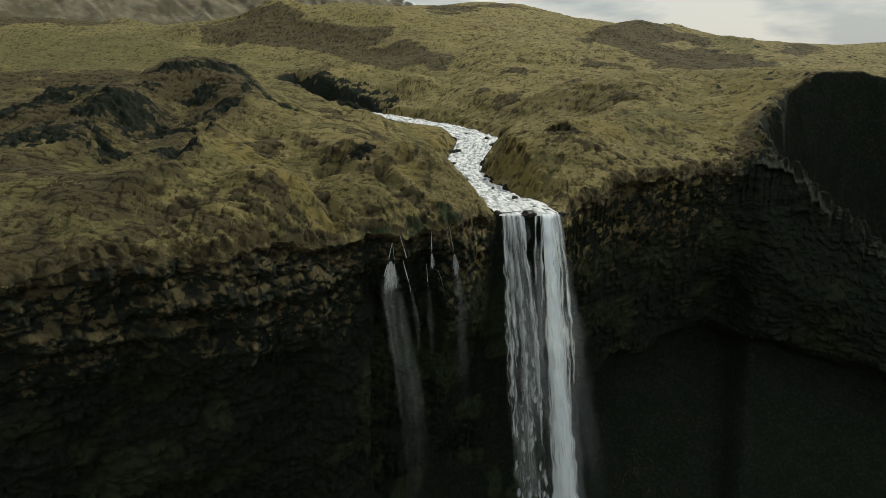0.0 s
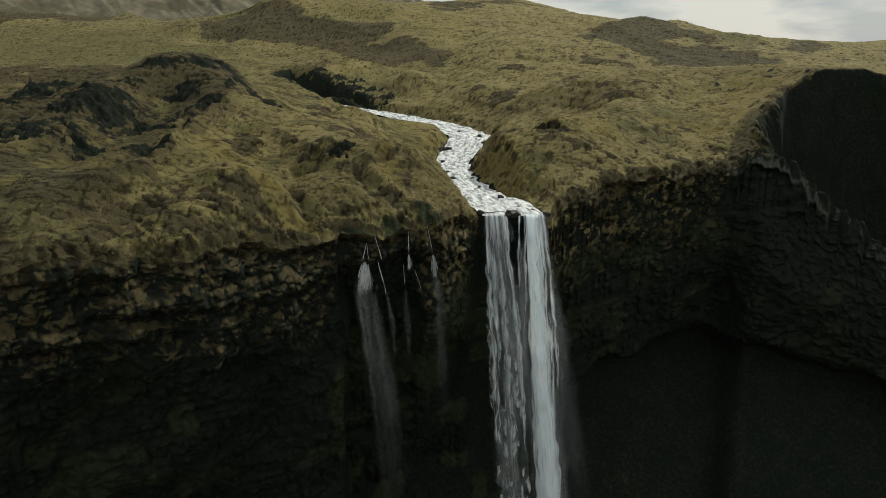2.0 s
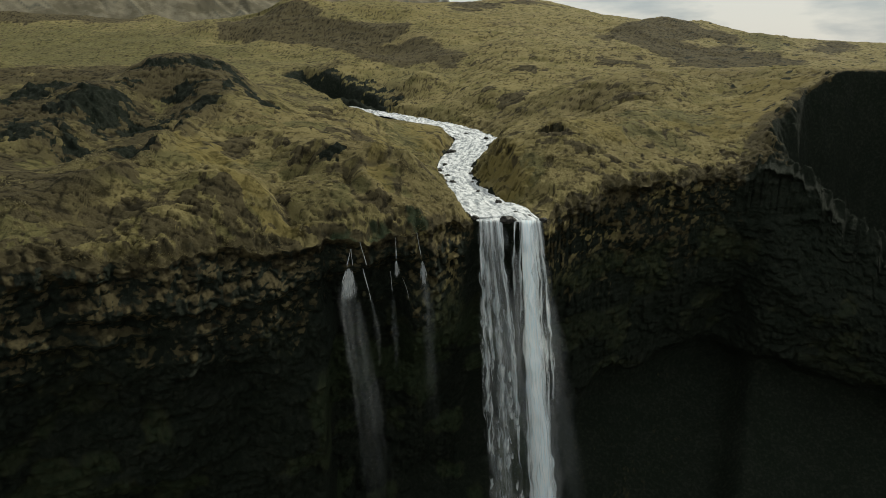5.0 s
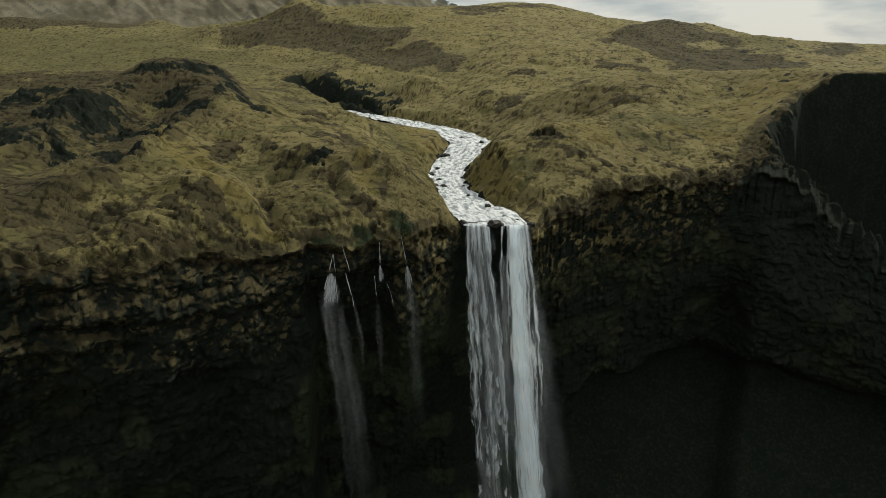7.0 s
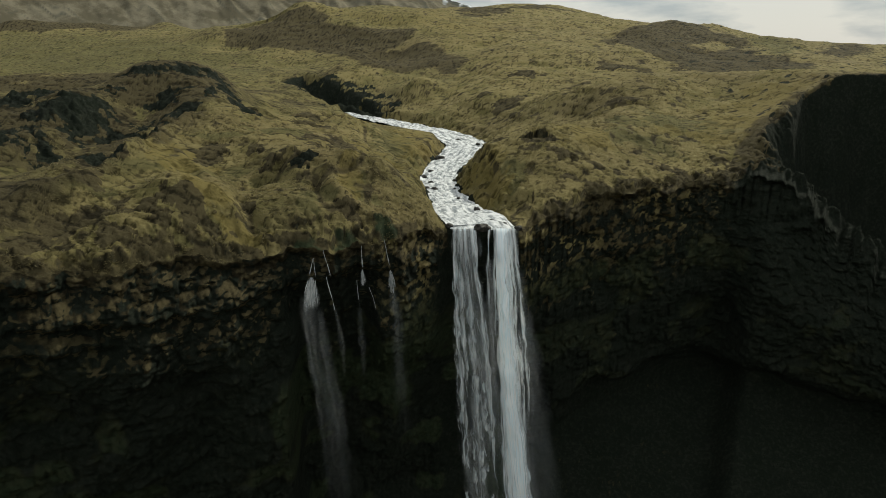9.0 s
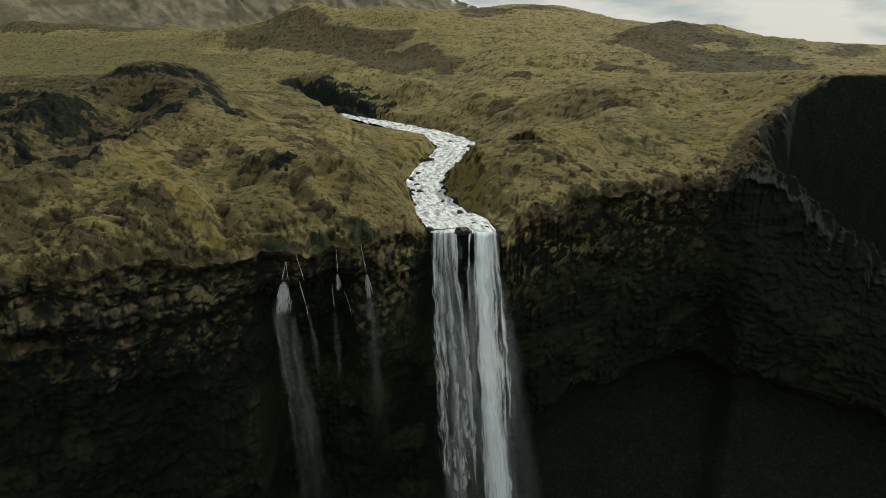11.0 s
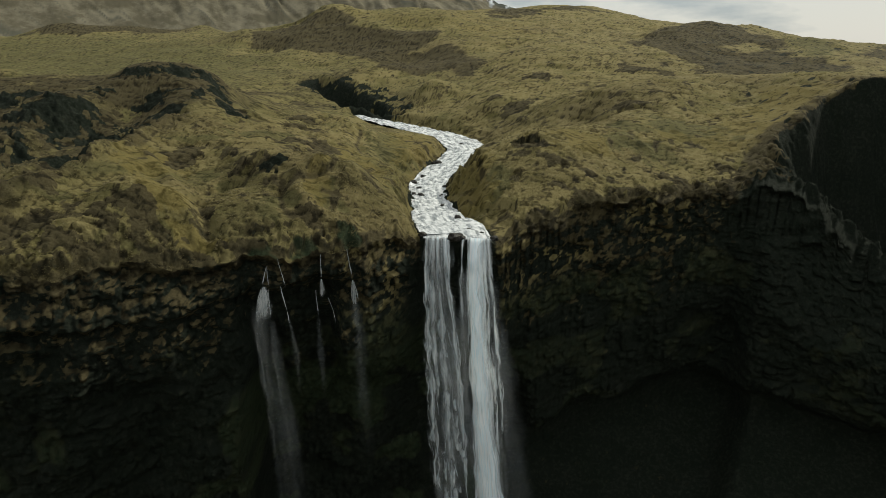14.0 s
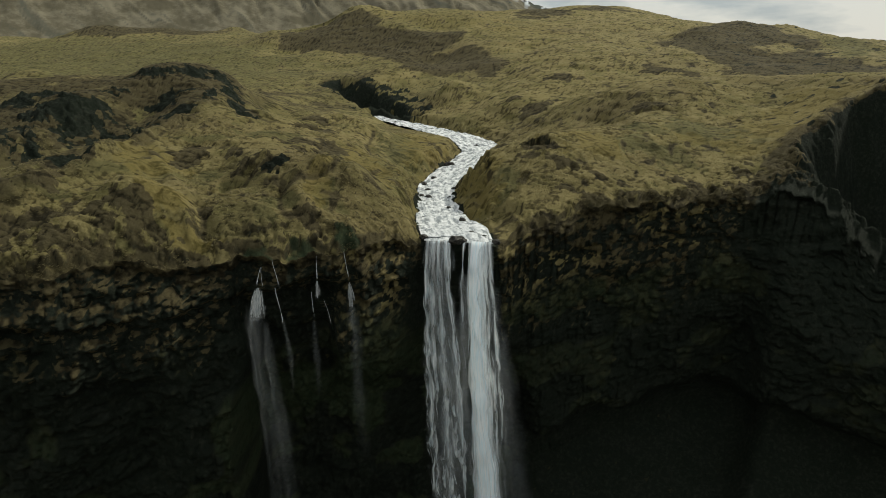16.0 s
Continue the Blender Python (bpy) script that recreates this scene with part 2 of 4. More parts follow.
CRAGS = [
    (-40, 214, 4.3, 3.7), (-31, 208, 4.3, 5.5), (-22, 202, 4.7, 5.9), (-63, 116, 3.2, 2.6), (-68, 110, 4.1, 2.4), (-58, 99, 4.4, 2.6),
]
BROWN = [
    (-21.4, 81.3, 4.0, 2.2), (-23.0, 82.2, 2.2, 0.5), (-32.9, 76.4, 6.5, 1.3), (-34.3, 71.6, 4.2, 1.5), (-27.1, 76.5, 2.1, 1.5),
    (-17.1, 101.6, 1.4, 1.2), (-13.1, 111.5, 2.7, 1.2), (-12.2, 118.7, 3.3, 3.1), (-9.5, 115.8, 1.7, 3.4), (-4.0, 92.4, 2.0, 0.8),
    (-21.2, 133.6, 2.7, 1.6), (-17.0, 133.2, 1.5, 2.6), (-9.4, 85.5, 2.9, 0.6), (-14.6, 82.1, 3.5, 0.4), (-23.6, 75.8, 4.1, 0.6),
    # the patch at -16.4, 89.6 paints a small gully's shadow as brown cover
    (7.0, 90.1, 2.2, 2.6), (-16.4, 89.6, 0.6, 1.7), (-34.9, 83.0, 3.2, 1.6), (-4.1, 93.0, 1.6, 0.8),
]
HEATH = [
    (40.5, 120.2, 6.9, 1.1), (49.9, 124.8, 6.2, 1.4), (31.8, 116.9, 4.7, 0.9), (55.7, 128.8, 2.4, 2.7), (61.7, 133.0, 2.3, 2.2),
    (26.6, 123.0, 4.9, 0.9), (22.9, 126.6, 2.2, 1.9), (17.6, 107.1, 1.3, 1.6), (-21.5, 106.9, 1.3, 1.4), (-27.3, 104.7, 1.8, 3.5),
    (-24.4, 144.8, 2.4, 2.7), (49.2, 219.6, 6.3, 3.2), (37.4, 194.6, 2.2, 5.7), (56.3, 213.5, 3.5, 2.8), (68.3, 217.0, 3.6, 3.3),
    (17.3, 183.7, 3.3, 3.1), (21.2, 206.6, 4.7, 2.3), (9.8, 190.7, 2.2, 1.5), (40.1, 158.4, 3.8, 1.3),
]
GREEN = [
    (-32.6, 90.2, 4.1, 0.9), (-33.4, 81.7, 4.5, 0.4), (-37.1, 78.6, 4.5, 0.8), (-46.2, 121.5, 2.0, 2.2), (-21.6, 116.8, 4.5, 3.5),
    (-27.3, 110.7, 5.7, 0.7), (-16.0, 98.9, 3.0, 0.8), (-5.4, 141.8, 3.7, 13.5), (-20.6, 79.0, 2.8, 0.7), (50.2, 145.9, 7.2, 5.1),
    (40.8, 133.8, 6.5, 2.4), (17.6, 117.6, 1.5, 3.1), (38.8, 141.7, 4.6, 2.3), (-8.3, 92.8, 2.3, 2.2), (-21.2, 100.8, 2.6, 1.6),
    (-3.2, 97.5, 2.1, 1.8), (-37.9, 123.1, 2.1, 3.0), (-51.9, 88.2, 6.9, 4.5), (-40.5, 68.3, 5.5, 3.1), (-41.6, 64.4, 4.0, 1.8),
    (-50.3, 76.5, 3.9, 2.1),
]
GOLD = [
    (-29.4, 98.8, 2.8, 3.5), (-21.6, 87.2, 1.7, 2.2), (-33.2, 102.0, 2.2, 3.6), (-38.8, 124.6, 2.8, 3.0), (-5.6, 118.8, 2.9, 4.8),
    (-2.4, 149.8, 3.2, 8.7), (29.1, 132.3, 4.2, 3.6), (15.3, 115.6, 2.0, 2.6), (13.2, 123.9, 2.0, 3.8), (69.6, 155.5, 4.0, 7.1),
    (61.4, 146.2, 4.4, 4.4), (51.9, 139.8, 4.2, 1.6), (76.3, 159.4, 3.0, 2.3), (-2.1, 115.1, 1.9, 6.0), (-15.7, 83.7, 2.1, 1.0),
    (-19.4, 87.7, 1.2, 2.7), (-5.2, 99.6, 1.0, 2.9),
]
MOSS = [
    (-8, 86.2, 1.5, 0.9), (0.6, 93.4, 1.1, 1.2), (-3, 88.6, 1.4, 1.2), (-6.5, 85.6, 1.0, 0.7),
]


# stretches of far hillside under one cover: cover, width of the rim, outline
AREAS = [
    ("green", 8, [(-60, 185), (-64, 250), (-100, 292), (-170, 330), (-320, 340), (-320, 130), (-120, 150)]),
    ("brown", 1.5, [(-102, 292), (-105, 308), (-88, 319), (-75, 322), (-69, 324), (-59, 307), (-43, 301), (-24, 300), (-20, 289), (-28, 276), (-27, 259), (-35, 255), (-58, 281), (-77, 282), (-98, 287)]),
    ("brown", 1.5, [(-28, 276), (-12, 275), (-2, 255), (3, 237), (0, 228), (-15, 231), (-30, 231), (-43, 255), (-35, 256), (-27, 259)]),
    # far-west band: brown put in for a hillside that lies in shade
    ("brown", 4, [(-240, 400), (-205, 415), (-183, 407), (-168, 366), (-166, 343), (-190, 338), (-213, 334), (-240, 330)]),
    ("brown", 2, [(49, 257), (59, 284), (78, 304), (88, 318), (101, 322), (104, 284), (104, 262), (106, 250), (112, 226), (104, 206), (90, 200), (76, 206), (68, 224), (58, 245)]),
    ("straw", 1.5, [(83, 264), (92, 274), (99, 272), (93, 261), (85, 257)]),
]
FIELDS = [
    ("green", 1, [(106, 281), (110, 285), (115, 290), (120, 284), (117, 257), (104, 247), (107, 262)]),
    ("brown", 2, [(122, 259), (130, 268), (158, 319), (165, 312), (159, 295), (130, 253)]),
    ("gold", 2, [(-66, 328), (-46, 345), (-17, 396), (-6, 338), (18, 333), (16, 285), (-7, 277), (-20, 303), (-43, 305), (-56, 309)]),
    ("brown", 3, [(-11, 377), (-3, 394), (8, 405), (19, 415), (60, 400), (24, 386), (10, 350), (-2, 352)]),
]


def within(outline, x, y, soft, seed):
    """1 inside an outline, 0 outside, with a soft and slightly uneven rim."""
    inside = np.zeros(x.shape, dtype=bool)
    for (ax, ay), (bx, by) in zip(outline, outline[1:] + outline[:1]):
        if ay != by:
            inside ^= ((ay > y) != (by > y)) & (x < (bx - ax) * (y - ay) / (by - ay) + ax)
    d, _, _ = along([(px, py, 0) for px, py in outline + outline[:1]], x, y)
    signed = np.where(inside, d, -d) + 1.6 * soft * fbm2(x / 9, y / 9, 4, seed, 0.6)
    return smooth(-2.2 * soft, 2.2 * soft, signed)


def patches(rows, x, y, seed, ragged=0.5):
    """Cover of a kind of growth or rock: soft islands whose rims are broken up by noise."""
    wx = 0.45 * fbm2(x / 3, y / 3, 4, seed, 0.65)
    wy = 0.45 * fbm2(x / 3, y / 3, 4, seed + 40, 0.65)
    m = np.zeros(x.shape)
    for cx, cy, a, b in rows:
        near = (np.abs(x - cx) < 3 * max(a, b) + 3) & (np.abs(y - cy) < 3 * max(a, b) + 3)
        if not near.any():
            continue
        far = np.hypot(cx - HUB[0], cy - HUB[1])
        ux, uy = (cx - HUB[0]) / far, (cy - HUB[1]) / far
        u = ((x[near] - cx) * uy - (y[near] - cy) * ux) / a + wx[near]
        v = ((x[near] - cx) * ux + (y[near] - cy) * uy) / max(b, 0.8) + wy[near]
        m[near] = np.maximum(m[near], 1 - smooth(0.4, 1.8, np.hypot(u, v)))
    size = 1 + 1.6 * smooth(160, 320, np.hypot(x - HUB[0], y - HUB[1]))
    return smooth(0.25, 0.65, m + ragged * fbm2(x / (2.3 * size * size), y / (1.5 * size), 4, seed + 80, 0.6) * smooth(0.02, 0.4, m))


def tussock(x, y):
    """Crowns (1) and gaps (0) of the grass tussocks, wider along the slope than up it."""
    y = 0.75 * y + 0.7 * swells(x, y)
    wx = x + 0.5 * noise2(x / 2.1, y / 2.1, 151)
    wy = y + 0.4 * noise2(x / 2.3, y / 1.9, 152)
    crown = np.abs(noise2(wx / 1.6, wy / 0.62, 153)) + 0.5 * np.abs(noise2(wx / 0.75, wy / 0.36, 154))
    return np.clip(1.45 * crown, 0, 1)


def land(x, y):
    """Height of the moor and its cover at any place: z, rock, brown, green, moss, gold."""
    reach = np.hypot(x - HUB[0], y - HUB[1])
    z = swells(x, y)
    rock, brown = patches([(cx, cy, 1.3 * a, 1.3 * b) for cx, cy, a, b in ROCKY + CRAGS], x, y, 3, 0.7), patches(BROWN + HEATH, x, y, 5, 0.65)
    # heath fringes the crags
    brown = np.maximum(brown, patches([(cx, cy, 1.5 * a, 1.6 * b) for cx, cy, a, b in ROCKY], x, y, 4, 1.0))
    green, moss = patches(GREEN, x, y, 7, 0.35), patches(MOSS, x, y, 9, 0.4)
    gold = patches([(cx, cy, 1.35 * a, 1.3 * b) for cx, cy, a, b in GOLD], x, y, 6, 0.35)
    green = np.maximum(green, 0.55 * smooth(-0.3, 0.5, fbm2(x / 16, y / 16, 4, 44) + 0.5 * smooth(-20, -45, x)) * (1 - smooth(-2, 8, x)))
    lush = np.maximum(green, gold)
    coarse = smooth(150, 330, reach)
    far = reach > 170
    plot = {"brown": 0 * x, "green": 0 * x, "gold": 0 * x}
    for k, (kind, soft, outline) in enumerate(AREAS + FIELDS):
        hit = np.zeros(x.shape)
        hit[far] = within(outline, x[far], y[far], soft, 300 + k)
        for key in plot:
            plot[key] = np.maximum(plot[key], hit) if key == kind else plot[key] * (1 - hit)
    green = np.maximum(green * (1 - plot["brown"]), plot["green"])
    gold = np.maximum(gold, 0.4 * plot["gold"])
    lush = np.maximum(green, np.maximum(gold, plot["gold"]))
    # bare and tufted scraps strewn over the slopes
    scraps = smooth(0.5, 0.95, fbm2(x / 6.5, y / 3.6, 4, 23, 0.62) + 0.35 * noise2(x / 45, y / 45, 24)) * (1 - 0.8 * lush) * (1 - 0.6 * smooth(14, 20, x) * (1 - smooth(150, 175, y)))
    brown = np.maximum(brown, 0.4 * scraps)
    brown = np.maximum(brown, 0.9 * smooth(-24, -42, x) * smooth(-0.55, 0.3, fbm2(x / 7, y / 5, 4, 48, 0.6)) * (1 - coarse))
    brown = np.maximum(brown, 0.85 * smooth(-25, -40, x) * (1 - coarse) * (1 - 0.7 * green))
    brown = np.maximum(brown * (1 - plot["green"]) * (1 - plot["gold"]), 0.9 * plot["brown"])
    z = z + 0.22 * fbm2(x / 8, y / 8, 3, 11) + coarse * (0.5 + 1.1 * (1 - smooth(300, 380, reach))) * fbm2(x / 30, y / 38, 4, 12, 0.5)
    # ridges and hollows that run down the slopes
    z = z + 0.5 * fbm2((x + 0.5 * y) / 15, (y - 0.3 * x) / 42, 3, 37) * smooth(14, 30, x) * (1 - coarse)
    z = z + 0.5 * fbm2((x - 0.35 * y) / 9, (y + 0.3 * x) / 26, 3, 38) * (1 - smooth(2, 12, x)) * (1 - coarse)
    broad = z + 0.0
    for high, line in SCARPS:
        ds, _, ss = along(line, x, y)
        z = z + 0.55 * high * (smooth(-11, 11, ss * ds + 3 * fbm2(x / 12, y / 12, 3, 39)) - 0.5) * np.exp(-((ds / 28) ** 2))
    wob = 0.6 * noise2(x / 3, y / 3, 25)
    lumps = np.abs(fbm2(x / 2.2 + wob, y / 1.5, 3, 13, 0.5)) * 1.9 - 0.1
    amp = 0.04 + 0.06 * brown + 0.06 * fbm2(x / 9, y / 9, 2, 14) - 0.12 * lush
    z = z + np.clip(amp, 0.03, 1) * lumps * (1 - 0.2 * coarse)
    # tussocks, taller in some stretches and nearly mown in others
    shaggy = smooth(-0.35, 0.45, fbm2(x / 6, y / 4.5, 3, 155, 0.6) + 0.35 * brown)
    tall = (0.07 + 0.2 * shaggy + 0.04 * brown) * (1 - 0.75 * lush)
    z = z + tall * (tussock(x, y) - 0.5) * (1 - 0.85 * coarse)
    z = z + coarse * 0.25 * (np.abs(fbm2(x / 3.6, y / 5.5, 3, 156, 0.6)) - 0.3) * (1 - 0.8 * lush)
    crag = np.abs(fbm2(x / 2.4, y / 1.9, 4, 15, 0.55)) * 1.7
    z = z + rock * (0.45 * crag - 0.4 + 0.18 * fbm2(x / 0.8, y / 0.8, 2, 16))
    # turf steps: each rises slowly and breaks off towards the falls
    run = y / 1.25 + 1.5 * fbm2(x / 4.5, y / 6, 3, 45) + 0.35 * noise2(x / 1.2, y / 3, 46)
    part_way = run - np.floor(run)
    stepped = smooth(0.0, 0.22, part_way) - part_way
    patchy = smooth(-0.35, 0.35, fbm2(x / 3.2, y / 2.2, 2, 47)) * (1 - coarse)
    z = z + (0.34 - 0.12 * brown - 0.2 * lush) * stepped * patchy
    # sheep tracks and small terraces across the slopes
    z = z + 0.17 * noise2(x / 7 + 0.4 * z, z * 1.1, 18) * (1 - rock)
    # low ground south of the stream's upper reach
    back = np.interp(x, [-30, -19, -9, -1, 4.4], [198, 190, 182.4, 175.7, 169.4]) - y
    cap = 65.6 + 0.35 * smooth(0, -20, x) + 0.098 * np.clip(back, 0, 60)
    held = smooth(-27, -19, x) * (1 - smooth(1, 6, x)) * smooth(-1, 2, back) * (1 - smooth(26, 40, back))
    z = z - held * np.clip(z - cap, 0, 9)
    # gullies and trodden paths
    for path in PATHS + TRACKS:
        d, (deep,), _ = along([(px, py, path[0]) for px, py in path[1]], x, y)
        wide = 0.9 + 0.6 * abs(path[0])
        z = z - 1.3 * deep * np.exp(-((d + 0.5 * noise2(x / 1.5, y / 1.5, 27)) / wide) ** 2)
        if path[0] > 0:
            brown = np.maximum(brown, 0.75 * min(1, 1.6 * path[0]) * np.exp(-((d / 0.6) ** 2)))
    # a turf scar on the east bank: a crescent of bare earth under an overhanging rim
    sx, sy = (x - 21.2) / 2.6, (y - 127.3) / 1.6
    rim = np.hypot(sx, sy) + 0.15 * fbm2(x / 1.2, y / 1.2, 2, 28)
    z = z - 1.3 * (1 - smooth(0.9, 1.02, rim)) * smooth(-1.1, 0.8, sy)
    brown = np.maximum(brown, 0.75 * (1 - smooth(0.85, 1.1, rim)))
    rock = np.maximum(rock, 0.55 * smooth(0.75, 0.9, rim) * (1 - smooth(1.0, 1.1, rim)) * smooth(0.0, 0.5, sy))
    # the stream cuts its bed
    d, (level, half), side = along(STREAM, x, y)
    reachw = (np.where(side > 0, 3.5, 4.5) + 2.6 * (1 - smooth(135, 150, y)) * smooth(6, 9, x)) * (1 - 0.45 * smooth(185, 200, y))
    bank = smooth(-0.12, 1.0, (d - half) / reachw + 0.16 * fbm2(x / 1.6, y / 1.6, 3, 19))
    z = np.where(d < half + reachw, np.maximum(z, level + 0.25), z)
    z = (level - 0.6) * (1 - bank) + z * bank
    shore = smooth(0.35, 0.7, 1 - smooth(0.0, 1.2, d - half) + 0.45 * fbm2(x / 1.6, y / 1.6, 3, 20))
    rock = np.maximum(rock, shore * (1 - smooth(0.7, 1.5, d - half)))
    # the gorge from which the stream comes
    dg, (deep,), _ = along(GORGE, x, y)
    cut = 1 - smooth(1.5, 6.0, dg + 1.2 * fbm2(x / 4, y / 4, 3, 29))
    z = z - deep * cut * smooth(2.0, 4.0, d - half)
    rock = np.maximum(rock, smooth(0.3, 0.7, cut + 0.3 * fbm2(x / 3, y / 3, 3, 30)) * smooth(0.5, 2.0, deep))
    # the dark gully before the headland
    dh, _, hs = along(HEADLAND, x, y)
    db, _, _ = along(BRINK, x, y)
    low = np.interp(x, [57, 60.5, 66, 70.7, 75.7, 84, 100, 160], [65.5, 66.0, 64.4, 60.0, 55.4, 49, 42, 36])
    low = low - 0.42 * np.clip(db - 4.0, 0, 11) * smooth(62, 70, x) + 0.8 * fbm2(x / 6, y / 6, 2, 21, 0.5)
    up = smooth(-6.0, 2.2, hs * dh + 0.7 * fbm2(x / 6, y / 6, 3, 22))
    low = low + (0.6 * lumps + 0.7 * crag - 0.6) * (1 - smooth(0.0, 0.25, up))
    up = np.where((x > 56) & (hs < 0) & (dh < 400) | (dh < 2), up, 1.0)
    z = low * (1 - up) + (broad + (z - broad) * smooth(0.5, 1.0, up)) * up
    z = z + 0.5 * (tussock(x, y) + lumps - 0.9) * smooth(0.0, 0.2, up) * (1 - smooth(0.75, 1.0, up))
    wall = 1 - smooth(0.86, 0.97, up + 0.1 * fbm2(x / 2, y / 2, 3, 31))
    ridge = np.exp(-(((db - 2.5 + 1.2 * fbm2(x / 3, y / 3, 3, 32)) / 1.3) ** 2)) * 0.75 * smooth(65, 69, x) * (1 - smooth(76, 82, x))
    mottle = smooth(-0.25, 0.2, fbm2(x / 2.2 + 0.15 * z, y / 2.2 + 0.3 * z, 4, 143, 0.6))
    rock = np.maximum(rock, wall * (1 - 0.2 * ridge) * (0.15 + 0.85 * smooth(61, 69, x + 2 * fbm2(x / 3, y / 3, 3, 159))) * (0.85 + 0.15 * mottle))
    brown = np.maximum(brown, 0.8 * (1 - smooth(0.0, 6.0, hs * dh + 2.0 * fbm2(x / 3, y / 3, 3, 138))) * smooth(55, 60, x))
    brown = np.maximum(brown, wall)
    return z, rock, brown, green * (1 - wall), moss, gold * (1 - wall)


# ---- materials ----
def nodes_of(name):
    m = bpy.data.materials.new(name)
    m.use_nodes = True
    t = m.node_tree
    return m, t, t.nodes["Principled BSDF"]


def noise_node(t, scale, detail=4.0, rough=0.55, vec=None):
    n = t.nodes.new("ShaderNodeTexNoise")
    n.inputs["Scale"].default_value, n.inputs["Detail"].default_value, n.inputs["Roughness"].default_value = scale, detail, rough
    if vec is not None:
        t.links.new(vec, n.inputs["Vector"])
    return n.outputs[0]


def span(t, value, lo, hi, a=0.0, b=1.0):
    n = t.nodes.new("ShaderNodeMapRange")
    n.interpolation_type = "SMOOTHSTEP"
    t.links.new(value, n.inputs[0])
    for k, v in ((1, lo), (2, hi), (3, a), (4, b)):
        n.inputs[k].default_value = v
    return n.outputs[0]


def calc(t, op, a, b):
    n = t.nodes.new("ShaderNodeMath")
    n.operation = op
    for k, v in ((0, a), (1, b)):
        if isinstance(v, (int, float)):
            n.inputs[k].default_value = v
        else:
            t.links.new(v, n.inputs[k])
    return n.outputs[0]


def blend(t, fac, a, b):
    n = t.nodes.new("ShaderNodeMix")
    n.data_type = "RGBA"
    for k, v in ((0, fac), (6, a), (7, b)):
        if isinstance(v, tuple):
            n.inputs[k].default_value = (*v, 1)
        elif isinstance(v, (int, float)):
            n.inputs[k].default_value = v
        else:
            t.links.new(v, n.inputs[k])
    return n.outputs[2]


def bumped(t, bsdf, height, strength, distance):
    n = t.nodes.new("ShaderNodeBump")
    n.inputs["Strength"].default_value, n.inputs["Distance"].default_value = strength, distance
    t.links.new(height, n.inputs["Height"])
    t.links.new(n.outputs[0], bsdf.inputs["Normal"])


def moor_material():
    m, t, bsdf = nodes_of("moor")
    pos = t.nodes.new("ShaderNodeNewGeometry").outputs["Position"]
    cover = {}
    for key in ("rock", "brown", "green", "moss", "gold"):
        a = t.nodes.new("ShaderNodeAttribute")
        a.attribute_name = key
        cover[key] = a.outputs["Fac"]
    fine = noise_node(t, 1.6, 6, 0.65, pos)
    mid = noise_node(t, 0.22, 5, 0.6, pos)
    broad = noise_node(t, 0.045, 4, 0.6, pos)
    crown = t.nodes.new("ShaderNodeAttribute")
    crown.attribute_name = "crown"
    # gaps between crowns coloured darker: dead litter, and shade put into the colour
    thatch_shade = calc(t, "ADD", crown.outputs["Fac"], calc(t, "MULTIPLY", calc(t, "SUBTRACT", fine, 0.5), 1.3))
    straw = blend(t, span(t, thatch_shade, 0.15, 0.85), (0.074, 0.06, 0.026), (0.252, 0.21, 0.092))
    straw = blend(t, span(t, mid, 0.42, 0.68), straw, blend(t, span(t, thatch_shade, 0.1, 0.9), (0.057, 0.05, 0.018), (0.172, 0.15, 0.058)))
    straw = blend(t, span(t, broad, 0.45, 0.7, 0, 0.6), straw, blend(t, span(t, thatch_shade, 0.1, 0.9), (0.06, 0.048, 0.025), (0.18, 0.144, 0.072)))
    # dark flecks: uneven growth, and small shadows of turf steps painted in
    wide = t.nodes.new("ShaderNodeMapping")
    wide.inputs["Scale"].default_value = (0.8, 1.5, 1.5)
    t.links.new(pos, wide.inputs["Vector"])
    shade_fleck = span(t, noise_node(t, 1.0, 5, 0.7, wide.outputs[0]), 0.58, 0.66, 0, 0.75)
    shade_fleck = calc(t, "MULTIPLY", shade_fleck, span(t, mid, 0.36, 0.56))
    straw = blend(t, shade_fleck, straw, (0.040, 0.033, 0.019))
    grn = blend(t, span(t, thatch_shade, 0.05, 1.0), (0.046, 0.046, 0.018), (0.122, 0.113, 0.047))
    brn = blend(t, span(t, thatch_shade, 0.2, 0.95), (0.021, 0.018, 0.0105), (0.076, 0.063, 0.034))
    rck = blend(t, span(t, fine, 0.45, 0.72), (0.0125, 0.0168, 0.0114), (0.027, 0.032, 0.022))
    rck = blend(t, span(t, mid, 0.4, 0.62, 0, 0.8), rck, blend(t, span(t, fine, 0.42, 0.7), (0.015, 0.019, 0.0134), (0.032, 0.036, 0.026)))
    mss = blend(t, span(t, fine, 0.3, 0.7), (0.017, 0.028, 0.0145), (0.043, 0.06, 0.03))
    gld = blend(t, span(t, thatch_shade, 0.05, 1.0), (0.1, 0.08, 0.02), (0.2, 0.158, 0.052))
    col = blend(t, calc(t, "MULTIPLY", cover["green"], 0.8), straw, grn)
    col = blend(t, calc(t, "MULTIPLY", cover["gold"], 0.6), col, gld)
    col = blend(t, span(t, calc(t, "ADD", cover["brown"], calc(t, "MULTIPLY", calc(t, "SUBTRACT", mid, 0.5), 0.9)), 0.25, 0.75, 0, 0.9), col, brn)
    col = blend(t, calc(t, "MULTIPLY", cover["moss"], 0.9), col, mss)
